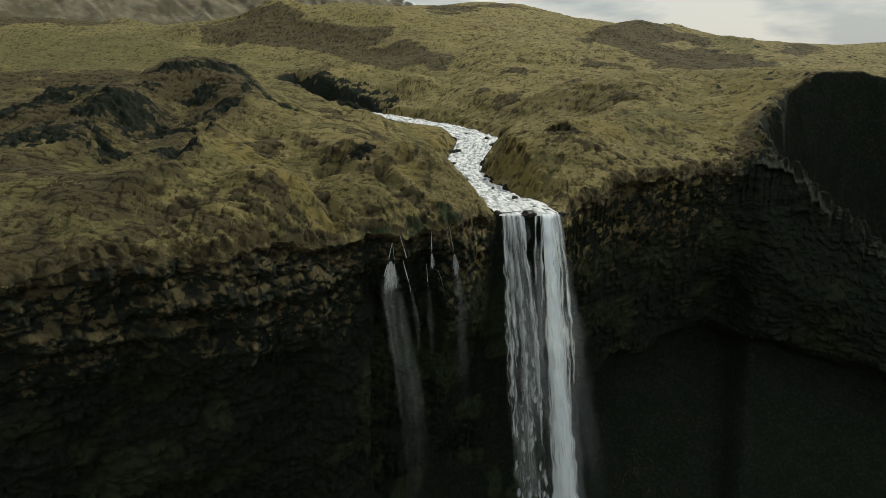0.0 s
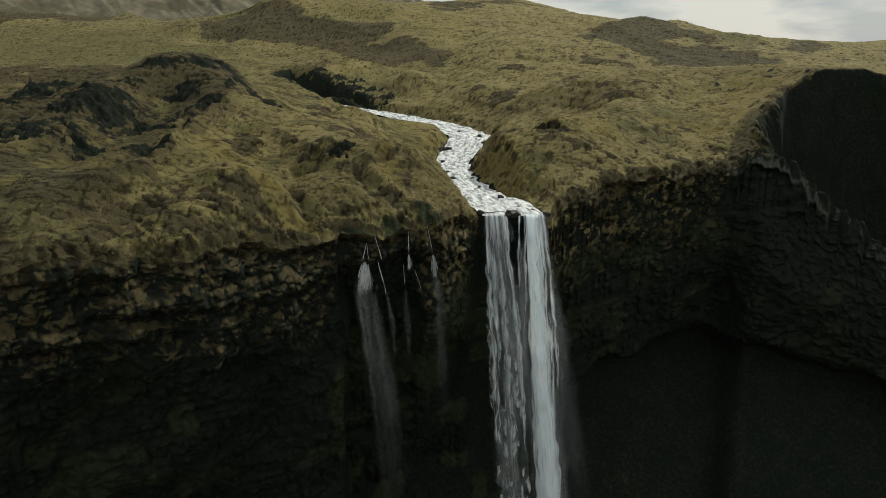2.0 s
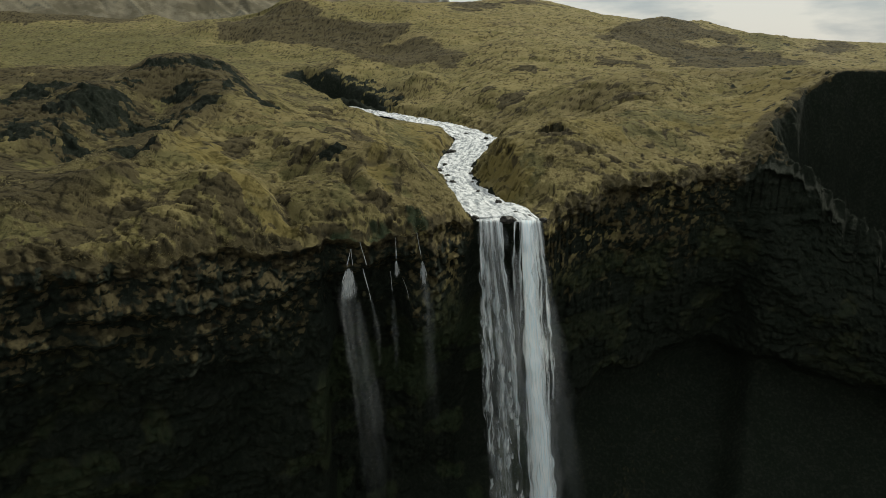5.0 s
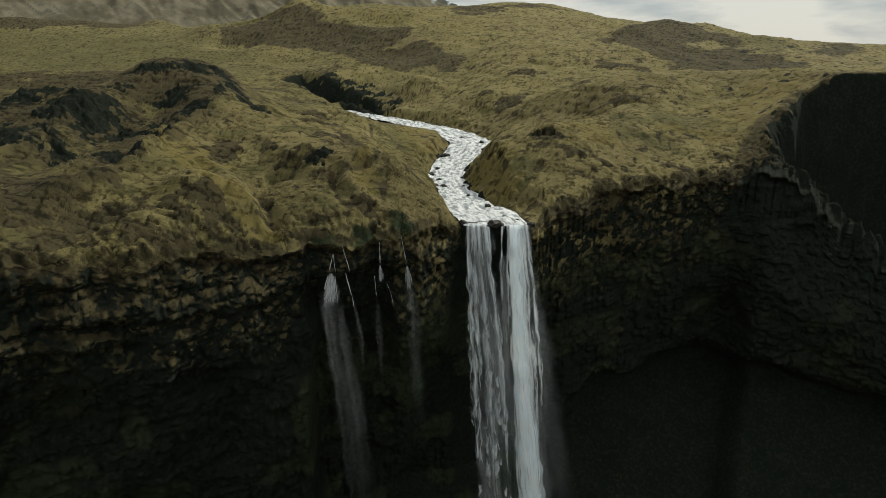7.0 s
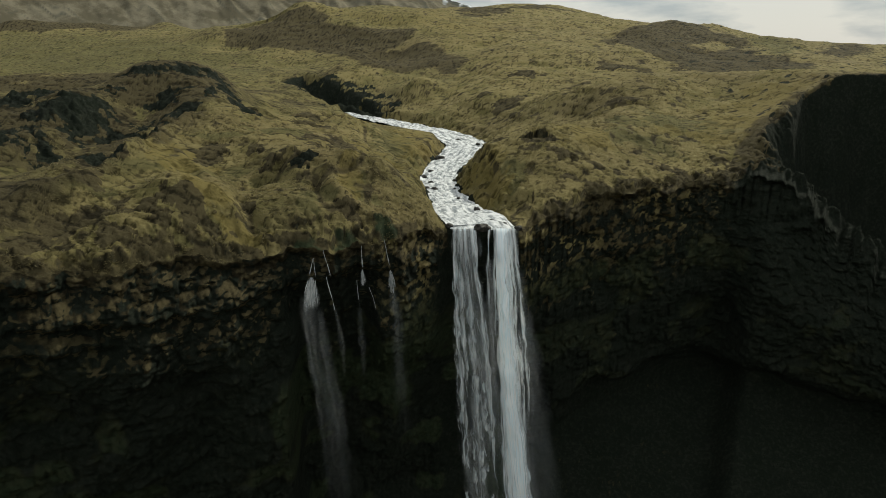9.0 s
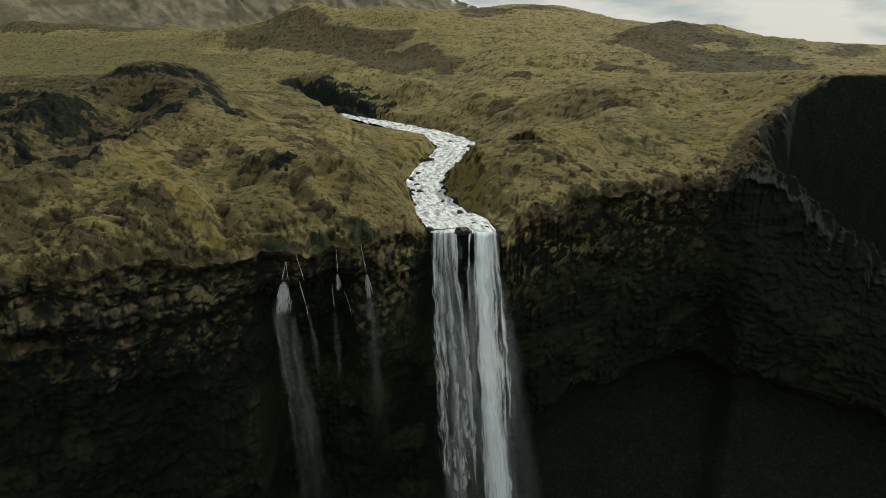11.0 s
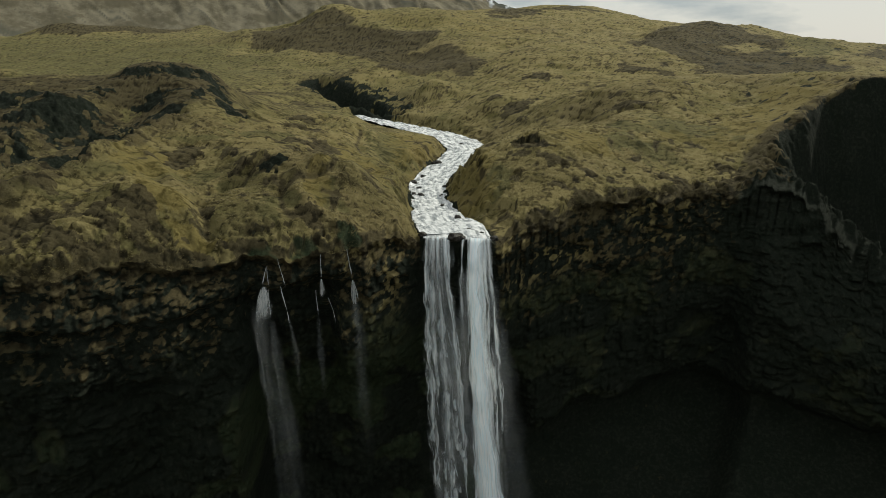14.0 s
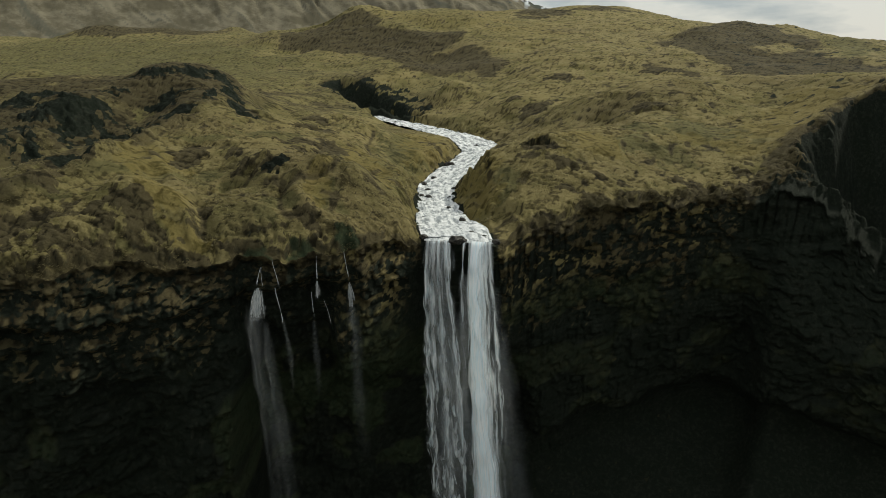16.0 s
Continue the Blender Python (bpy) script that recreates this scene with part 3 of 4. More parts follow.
    col = blend(t, span(t, calc(t, "ADD", cover["rock"], calc(t, "MULTIPLY", calc(t, "SUBTRACT", fine, 0.5), 0.8)), 0.3, 0.65), col, rck)
    t.links.new(col, bsdf.inputs["Base Color"])
    bsdf.inputs["Roughness"].default_value = 0.92
    bsdf.inputs["Specular IOR Level"].default_value = 0.08
    bumped(t, bsdf, noise_node(t, 2.9, 8, 0.74, pos), 1.0, 0.62)
    return m


def mountain_material():
    m, t, bsdf = nodes_of("far_slopes")
    pos = t.nodes.new("ShaderNodeNewGeometry").outputs["Position"]
    a = t.nodes.new("ShaderNodeAttribute")
    a.attribute_name = "rock"
    s = t.nodes.new("ShaderNodeAttribute")
    s.attribute_name = "snow"
    n = noise_node(t, 0.02, 8, 0.7, pos)
    col = blend(t, span(t, n, 0.4, 0.62), (0.095, 0.085, 0.058), (0.175, 0.157, 0.113))
    col = blend(t, span(t, calc(t, "ADD", a.outputs["Fac"], calc(t, "SUBTRACT", n, 0.5)), 0.1, 0.8), col, (0.055, 0.06, 0.05))
    col = blend(t, s.outputs["Fac"], col, (0.62, 0.66, 0.7))
    t.links.new(col, bsdf.inputs["Base Color"])
    bsdf.inputs["Roughness"].default_value = 0.95
    bsdf.inputs["Specular IOR Level"].default_value = 0.05
    return m


def stream_material():
    m, t, bsdf = nodes_of("white_water")
    uv = t.nodes.new("ShaderNodeUVMap").outputs[0]
    ripples = t.nodes.new("ShaderNodeMapping")
    ripples.inputs["Scale"].default_value = (0.9, 0.75, 1)
    t.links.new(uv, ripples.inputs["Vector"])
    runs = t.nodes.new("ShaderNodeMapping")
    runs.inputs["Scale"].default_value = (1.5, 0.16, 1)
    t.links.new(uv, runs.inputs["Vector"])
    a = noise_node(t, 1.0, 8, 0.72, ripples.outputs[0])
    b = noise_node(t, 1.0, 4, 0.6, runs.outputs[0])
    foam = span(t, calc(t, "ADD", calc(t, "MULTIPLY", a, 0.62), calc(t, "MULTIPLY", b, 0.38)), 0.42, 0.58)
    col = blend(t, foam, (0.26, 0.285, 0.295), (0.72, 0.73, 0.74))
    t.links.new(col, bsdf.inputs["Base Color"])
    t.links.new(span(t, foam, 0, 1, 0.15, 0.7), bsdf.inputs["Roughness"])
    bumped(t, bsdf, a, 0.5, 0.25)
    return m


def fall_material(name, lo, hi, opaque, scale, body=0.9, dark=0.5):
    """Falling water: white streaks that thin out towards the edges of each strand."""
    m, t, bsdf = nodes_of(name)
    uvn = t.nodes.new("ShaderNodeUVMap").outputs[0]
    edge = t.nodes.new("ShaderNodeAttribute")
    edge.attribute_name = "edge"
    mp = t.nodes.new("ShaderNodeMapping")
    mp.inputs["Scale"].default_value = scale
    t.links.new(uvn, mp.inputs["Vector"])
    a = noise_node(t, 1.0, 6, 0.62, mp.outputs[0])
    al = span(t, calc(t, "ADD", calc(t, "MULTIPLY", calc(t, "SUBTRACT", a, 0.5), 2.6), calc(t, "SUBTRACT", edge.outputs["Fac"], 0.5)), lo, hi, 0, opaque)
    al = calc(t, "MULTIPLY", al, span(t, edge.outputs["Fac"], 0.0, 0.55))
    b = noise_node(t, 2.3, 6, 0.66, mp.outputs[0])
    col = blend(t, span(t, b, 0.36, 0.62), (0.8 * dark, 0.93 * dark, dark), (0.98 * body, 0.99 * body, body))
    t.links.new(col, bsdf.inputs["Base Color"])
    bsdf.inputs["Roughness"].default_value = 0.6
    glow = t.nodes.new("ShaderNodeBsdfTranslucent")
    t.links.new(col, glow.inputs[0])
    both = t.nodes.new("ShaderNodeMixShader")
    both.inputs[0].default_value = 0.3
    t.links.new(bsdf.outputs[0], both.inputs[1])
    t.links.new(glow.outputs[0], both.inputs[2])
    clear = t.nodes.new("ShaderNodeBsdfTransparent")
    seen = t.nodes.new("ShaderNodeMixShader")
    t.links.new(al, seen.inputs[0])
    t.links.new(clear.outputs[0], seen.inputs[1])
    t.links.new(both.outputs[0], seen.inputs[2])
    t.links.new(seen.outputs[0], t.nodes["Material Output"].inputs["Surface"])
    return m


MOOR = moor_material()
FAR = mountain_material()
WHITE_WATER = stream_material()
VEIL = fall_material("falling_water_veil", -0.25, 1.1, 0.42, (1.4, 0.05, 1), 0.72, 0.42)
STRAND = fall_material("falling_water_strand", -0.1, 0.8, 0.97, (2.6, 0.2, 1), 0.99, 0.8)
BURST = fall_material("falling_water_burst", -0.15, 0.8, 0.85, (1.5, 0.3, 1), 0.97, 0.66)
SPRAY = fall_material("drifting_spray", -0.5, 1.0, 0.11, (0.2, 0.04, 1), 0.7, 0.6)
JET = fall_material("falling_water_jet", -0.5, 0.5, 0.99, (3.0, 0.13, 1), 0.99, 0.95)
RIVULET = fall_material("thin_rivulet", -0.2, 0.9, 0.6, (2.4, 0.9, 1), 0.8, 0.45)
CASCADE = fall_material("splashing_water", -0.05, 1.0, 0.5, (3.2, 0.45, 1), 0.8, 0.4)
TRICKLE = fall_material("thin_falling_water", -0.5, 1.2, 0.17, (1.0, 0.04, 1), 0.6, 0.4)


# ---- meshes from rows of points ----
def sheet(name, verts, material, fields=None, uv=None, parent=None, flip=False):
    """One mesh from a grid of points of shape (rows, columns, 3)."""
    n, k = verts.shape[:2]
    me = bpy.data.meshes.new(name)
    idx = np.arange(n * k).reshape(n, k)
    quads = np.stack([idx[:-1, :-1], idx[:-1, 1:], idx[1:, 1:], idx[1:, :-1]], -1).reshape(-1, 4)
    if flip:
        quads = quads[:, ::-1]
    me.vertices.add(n * k)
    me.vertices.foreach_set("co", verts.astype(np.float32).ravel())
    me.loops.add(quads.size)
    me.loops.foreach_set("vertex_index", quads.astype(np.int32).ravel())
    me.polygons.add(len(quads))
    me.polygons.foreach_set("loop_start", np.arange(0, quads.size, 4, dtype=np.int32))
    me.polygons.foreach_set("use_smooth", np.ones(len(quads), dtype=bool))
    me.update(calc_edges=True)
    for key, val in (fields or {}).items():
        a = me.attributes.new(key, "FLOAT", "POINT")
        a.data.foreach_set("value", np.broadcast_to(val, (n, k)).astype(np.float32).ravel())
    if uv is not None:
        layer = me.uv_layers.new(name="UVMap")
        layer.data.foreach_set("uv", uv.reshape(-1, 2)[quads.ravel()].astype(np.float32).ravel())
    me.materials.append(material)
    ob = new(name, me)
    if parent is not None:
        ob.parent = parent
    return ob


def steepness(v):
    du, dv = np.gradient(v, axis=0), np.gradient(v, axis=1)
    nrm = np.cross(du, dv)
    return np.abs(nrm[..., 2]) / (np.linalg.norm(nrm, axis=-1) + 1e-9)


# ---- the moor and the cliff: columns fan out from a hub before the falls ----
TURN = np.radians(np.concatenate([np.linspace(-100, -54.3, 24), np.linspace(-54, 41, 1000), np.linspace(41.5, 92, 26)]))


def brink_reach(turn):
    line = []
    for a, b in zip(BRINK, BRINK[1:]):
        k = max(2, int(math.hypot(b[0] - a[0], b[1] - a[1]) / 0.3))
        line += [(a[0] + (b[0] - a[0]) * i / k, a[1] + (b[1] - a[1]) * i / k) for i in range(k)]
    line = np.array(line)
    ang = np.arctan2(line[:, 0] - HUB[0], line[:, 1] - HUB[1])
    rad = np.hypot(line[:, 0] - HUB[0], line[:, 1] - HUB[1])
    return np.interp(turn, ang, rad)


EDGE_R = brink_reach(TURN)
ARC = np.concatenate([[0], np.cumsum(np.hypot(np.diff(EDGE_R * np.sin(TURN)), np.diff(EDGE_R * np.cos(TURN))))])
IN_LIP = smooth(-4.6, -3.6, np.degrees(TURN)) * (1 - smooth(1.7, 2.6, np.degrees(TURN)))
EDGE_R = EDGE_R + (1 - IN_LIP) * (0.8 * fbm2(ARC / 4, 0 * ARC, 3, 31) + 0.35 * noise2(ARC / 0.8, 0 * ARC, 32) + 0.08 * noise2(ARC / 0.4, 0 * ARC, 139))


def make_moor():
    s, steps = 0.0, [0.0]
    while s < 520:
        s += 0.2 + 0.0047 * s
        steps.append(s)
    while s < 4200:
        s *= 1.07
        steps.append(s)
    s = np.array(steps)[:, None]
    r = EDGE_R[None, :] + s
    x, y = HUB[0] + r * np.sin(TURN), HUB[1] + r * np.cos(TURN)
    z, rock, brown, green, moss, gold = land(x, y)
    # turf rolls over at the brink, in hummocks
    z = z + (1 - IN_LIP) * (1 - smooth(2.0, 5.0, s)) * 0.28 * (2 * np.abs(noise2(x / 0.9, y / 0.8, 137)) - 0.6) * smooth(0.0, 0.8, s)
    z = z - (1 - IN_LIP) * 0.9 * (1 - smooth(0, 2.2, s + 0.6 * noise2(x / 1.2, y / 1.2, 33))) ** 2
    v = np.stack([x, y, z], -1)
    nz = steepness(v)
    near = 1 - smooth(60, 130, s)
    steep = (0.25 + 0.75 * near) * (1 - smooth(0.38, 0.62, nz + 0.12 * fbm2(x / 2, y / 2, 2, 34)))
    water, (_, half), _ = along(STREAM, x, y)
    steep = steep * smooth(3.0, 6.0, water - half)
    rock = np.maximum(rock, steep * (0.4 + 0.6 * smooth(55, 60, x)))
    brown = np.maximum(brown, steep)
    rock = np.maximum(rock, np.maximum(0.3, smooth(18.5, 20.5, np.degrees(TURN))) * (1 - smooth(0.2, 1.6, s + 1.0 * fbm2(x / 1.4, y / 1.4, 2, 35))))
    brown = np.maximum(brown, 0.75 * (1 - smooth(0.3, 2.4, s + 1.6 * fbm2(x / 3, y / 3, 2, 36))))
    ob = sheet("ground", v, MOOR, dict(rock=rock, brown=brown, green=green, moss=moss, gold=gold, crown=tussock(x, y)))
    tagged(ob, "rolling moor of straw-coloured grass with dark crags", "ground", kind="structure")
    return z[0]


EDGE_Z = make_moor()


def make_cliff():
    deg = np.degrees(TURN)[None, :]
    u = np.linspace(0, 1, 360)[:, None]
    drop = 62 * (0.5 * u + 0.5 * u * u)
    west = 1 - smooth(-18.6, -17.0, deg + 0.7 * noise2(drop / 6, 0 * drop, 50))
    east = smooth(1.5, 5.5, deg)
    mid = np.clip(1 - west - east, 0, 1)
    o_west = np.interp(drop, [0, 1.0, 2.5, 6, 10, 14, 24, 32, 46, 62], [0, 0.3, 0.9, 2.6, 3.6, 4.8, 5.6, 3.6, 8.0, 22])
    o_far = np.interp(drop, [0, 1.0, 2.5, 6, 10, 14, 24, 32, 46, 62], [0, 0.3, 0.8, 2.0, 2.7, 3.4, 2.6, 0.8, 1.6, 10])
    o_west = o_west + (o_far - o_west) * smooth(-21, -27, deg)
    o_alcove = np.interp(drop, [0, 1.0, 2.5, 5, 12, 20, 26, 45, 62], [0, 0.1, 0.3, -1.8, -3.6, -6.0, -8.5, -9.0, 10])
    o_nose = np.interp(drop, [0, 1.0, 4, 12, 17, 25, 45, 62], [0, 0.3, 0.9, 1.9, 0.6, -6.5, -9.0, 10])
    nose = smooth(-11.5, -9.5, deg)
    o_lip = np.interp(drop, [0, 1.0, 4, 12, 20, 30, 45, 62], [0, 0.0, -0.6, -2.0, -5.0, -8.0, -9.0, 8])
    o_mid = o_alcove * (1 - nose) + o_nose * nose
    brow = np.interp(np.degrees(TURN), [0, 5, 10, 20, 30, 60], [34, 34, 33, 31, 22, 14])[None, :]
    o_east = np.interp(drop, [0, 1, 6, 9, 20, 62], [0, 0.4, 1.4, 2.2, 1.6, 1.6])
    under = smooth(-1.0, 4.0, drop - brow + 2.5 * noise2(ARC[None, :] / 7 + 0 * drop, 0 * drop, 51))
    o_east = o_east + smooth(19, 22, deg) * 0.55 * np.clip(drop, 0, 16)
    talus = np.clip(drop - brow - 7, 0, 60)
    o_east = o_east - 6.0 * under + talus * (0.9 + 0.03 * talus)
    out = west * o_west + east * o_east + mid * o_mid
    lip = smooth(-6.0, -3.8, deg) * (1 - smooth(1.4, 3.2, deg))
    out = out * (1 - lip) + o_lip * lip
    round_r = np.convolve(np.pad(EDGE_R, 12, mode='edge'), np.ones(25) / 25, 'valid')
    below = smooth(0.8, 6, drop)
    edge_r = EDGE_R[None, :] * (1 - below) + round_r[None, :] * below
    rounder = np.convolve(np.pad(round_r, 60, mode='edge'), np.ones(121) / 121, 'valid')
    deep = smooth(10, 26, drop)
    edge_r = edge_r * (1 - deep) + rounder[None, :] * deep
    r = edge_r - out
    a = ARC[None, :] + 0 * drop
    round_z = np.convolve(np.pad(EDGE_Z, 40, mode='edge'), np.ones(81) / 81, 'valid')
    sink = smooth(1.0, 9.0, drop)
    zz = EDGE_Z[None, :] * (1 - sink) + round_z[None, :] * sink - drop
    px = HUB[0] + r * np.sin(TURN)
    py = HUB[1] + r * np.cos(TURN)
    fade = smooth(0, 1.2, drop)
    rough = 1.9 * noise3(px / 9, py / 9, zz / 8, 52) + 0.8 * noise3(px / 3.6, py / 3.6, zz / 3.2, 53)
    # clumps of growth and broken rock
    clump = 1.0 * (2.2 * np.abs(noise3(px / 1.5, py / 1.5, zz / 1.15, 54)) - 0.6)
    rough = rough + (0.55 - 0.1 * west) * clump + 0.32 * (2 * np.abs(noise3(px / 0.7, py / 0.7, zz / 0.6, 55)) - 0.6) + 0.16 * noise3(px / 0.3, py / 0.3, zz / 0.26, 69)
    # basalt columns below the turf, broken off at different lengths
    run = a / 1.1 + 0.5 * noise2(a / 3, zz / 9, 56)
    col = np.floor(run)
    cut = lattice(col.astype(np.int64), np.floor(zz / 3.1 + lattice(col.astype(np.int64), 0 * col.astype(np.int64), 0, 65)).astype(np.int64), 0, 57)
    inner = np.abs(run % 1 - 0.5)
    band = smooth(0.8, 2.0, drop) * (1 - smooth(6, 10, drop + 3 * noise2(a / 9, 0 * a, 58))) * smooth(0.0, 0.35, noise2(a / 12, zz / 16, 59) + 0.1 * east - 0.25 * west) * (1 - 0.6 * west)
    rough = rough * (1 - 0.6 * band) + band * (0.5 * cut - 0.5 * smooth(0.36, 0.5, inner))
    # ledges that come and go along the wall
    bed = noise2(a / 8 + 3 * noise2(a / 15, zz / 6, 66), zz / 2.2 + 0.8 * noise2(a / 9, 0 * a, 67), 60)
    rough = rough + bed * (0.5 + 0.3 * west * (1 - smooth(14, 22, drop)))
    out = out + fade * rough * (1 - 0.7 * lip) * (1 - 0.65 * east * smooth(0, 4, drop - brow))
    r = edge_r - out
    x, y = HUB[0] + r * np.sin(TURN), HUB[1] + r * np.cos(TURN)
    v = np.stack([x, y, zz], -1)
    nz = steepness(v)
    grain = fbm2(a / 0.9, zz / 0.7, 3, 62, 0.65)
    near_lip = smooth(1.5, 3, deg) * (1 - smooth(14, 20, deg)) + smooth(-11, -9.5, deg) * (1 - smooth(-6, -4.5, deg))
    hang = 1 - smooth(3.0, 9.0, drop + 3.0 * fbm2(a / 5, zz / 6, 3, 68) - 5 * west - 7 * near_lip)
    turf = (0.6 + 0.16 * west + 0.2 * near_lip) * smooth(0.44, 0.82, 0.62 * nz + 0.28 * hang + 0.2 * grain + 0.16 * clump) * np.maximum(1 - smooth(14 - 5 * west, 26 - 9 * west, drop), 0.5 * east)
    turf = turf * (1 - 0.9 * smooth(18.5, 20.5, deg)) * (1 - smooth(-20.5, -19, deg) * (1 - smooth(-16.5, -15, deg)) * smooth(7, 10, drop))
    over = (1 - smooth(0.5, 1.9, drop + 0.5 * west + 1.5 * fbm2(a / 0.9, zz / 0.7, 4, 140, 0.6) - 0.6)) * (1 - 0.9 * smooth(18, 20, deg))
    turf = np.maximum(turf, 0.9 * over)
    tangle = near_lip * smooth(-0.45, 0.55, grain + 0.5 * fbm2(a / 2.5, zz / 2.5, 3, 141)) * (1 - smooth(9, 20, drop + 3 * fbm2(a / 4, zz / 4, 2, 142)))
    turf = np.maximum(turf, 0.85 * tangle)
    rock = 1 - turf * (1 - 0.7 * IN_LIP[None, :])
    mossy = 0.22 * east * smooth(0, 8, drop - brow) * smooth(-0.7, 0.3, fbm2(a / 3, zz / 2, 4, 144, 0.6)) + (1 - east * smooth(-2, 6, drop - brow)) * (0.75 - 0.15 * west) * smooth(-0.1, 0.4, fbm2(a / 7, zz / 5, 3, 63)) * smooth(5, 12, drop) + 0.3 * smooth(12, 18, drop) * (1 - east)
    brown = np.clip(1.1 - 0.4 * fbm2(a / 7, zz / 4, 3, 64) + 0.4 * smooth(8, 14, drop) - 0.35 * tangle - 0.2 * over * (1 - west) + 0.3 * west, 0, 1)
    mossy = np.clip(mossy, 0, 1)
    rock = rock * (1 - 0.7 * mossy)
    ob = sheet("cliff", v, MOOR, dict(rock=rock, brown=brown, green=0 * a, moss=mossy, gold=0 * a, crown=np.clip(0.5 + 0.5 * grain, 0, 1)), flip=True)
    tagged(ob, "dark basalt cliff with grassy ledges below the moor", "cliff", kind="structure")


make_cliff()


def make_plain():
    r = np.concatenate([[0.5], np.geomspace(5, 4500, 60)])[:, None]
    a = np.linspace(0, 2 * math.pi, 121)[None, :]
    x, y = r * np.cos(a), 40 + r * np.sin(a)
    z = 0.4 * fbm2(x / 20, y / 20, 3, 71) - 1.0
    ob = sheet("plain", np.stack([x, y, z], -1), MOOR, dict(rock=0 * x, brown=0 * x + 0.3, green=0 * x + 0.5, moss=0 * x + 0.3, gold=0 * x, crown=0 * x + 0.5), flip=True)
    tagged(ob, "flat grassy plain below the cliff", "ground", kind="structure")


make_plain()


def make_mountain():
    az = np.radians(np.linspace(-75, 9, 640))[None, :]
    u = np.linspace(0, 1, 170)[:, None]
    d = np.degrees(az)
    crest = np.interp(d[0], [-75, -45, -25, -14, -8, -4.5, -2, 1, 4, 9], [420, 430, 380, 305, 235, 190, 168, 140, 112, 60])[None, :]
    crest = crest + 6 * fbm2(d * 0.9, 0 * d, 4, 81)
    r = 1150 + 900 * u
    lean = d + 24 * u + 0.8 * noise2(d * 1.1, u * 9, 85)
    ribs = fbm2(lean * 0.8, u * 2, 5, 82, 0.6)
    h = np.where(u < 0.62, smooth(-0.1, 0.70, u), 1 - 0.5 * (u - 0.62))
    z = 60 + (crest - 60) * h + 6 * ribs * smooth(0.05, 0.3, u) * (1 - 0.7 * smooth(0.5, 0.62, u))
    x, y = HUB[0] + r * np.sin(az), HUB[1] + r * np.cos(az)
    streak = fbm2(lean * 3.0, u * 3.0, 4, 83, 0.6)
    rock = 0.5 * smooth(-0.1, 1.2, 0.6 * ribs + 0.8 * streak) + 0.5 * smooth(0.4, 0.62, u + 0.12 * ribs) * smooth(-20, -8, d)
    snow = smooth(0.5, 0.6, u) * smooth(0.1, 0.4, fbm2(d * 2.5, u * 9, 3, 84)) * smooth(-9, -4, d)
    ob = sheet("mountain", np.stack([x, y, z], -1), FAR, dict(rock=rock, snow=snow))
    tagged(ob, "distant pale mountain side with rocky gullies", "mountain", kind="structure")


make_mountain()


# ---- the stream and its falls ----
def make_stream():
    pts = np.array(STREAM)
    pts = np.vstack([[13.6, 101.55, 60.3, 4.75], pts])
    leg = np.concatenate([[0], np.cumsum(np.hypot(np.diff(pts[:, 0]), np.diff(pts[:, 1])))])
    s = np.arange(0, leg[-1], 0.25)
    c = np.stack([np.interp(s, leg, pts[:, k]) for k in range(4)], -1)
    ker = np.ones(15) / 15
    for k in (0, 1, 3):
        c[:, k] = np.convolve(np.pad(c[:, k], 7, mode="edge"), ker, "valid")
    tan = np.gradient(c[:, :2], axis=0)
    tan /= np.linalg.norm(tan, axis=1)[:, None]
    tan[:10] = (-0.02, 1.0)
    q = np.linspace(-1, 1, 41)[None, :]
    w = (c[:, 3] + 0.45 * smooth(2.5, 5, s))[:, None]
    x = c[:, 0:1] + tan[:, 1:2] * q * w
    y = c[:, 1:2] - tan[:, 0:1] * q * w
    step = 0.25 * noise2(s[:, None] / 2.6 + 0.5 * noise2(x / 3, y / 3, 93), x / 5, 90)
    z = c[:, 2:3] + (step + 0.14 * fbm2(x / 0.8, y / 0.6, 3, 91)) * smooth(0.8, 3, s)[:, None]
    ob = sheet("stream", np.stack([x, y, z], -1), WHITE_WATER, uv=np.stack([q * w, s[:, None] + 0 * q], -1), flip=False)
    tagged(ob, "shallow white-water stream running to the brink", "stream", kind="structure")


make_stream()


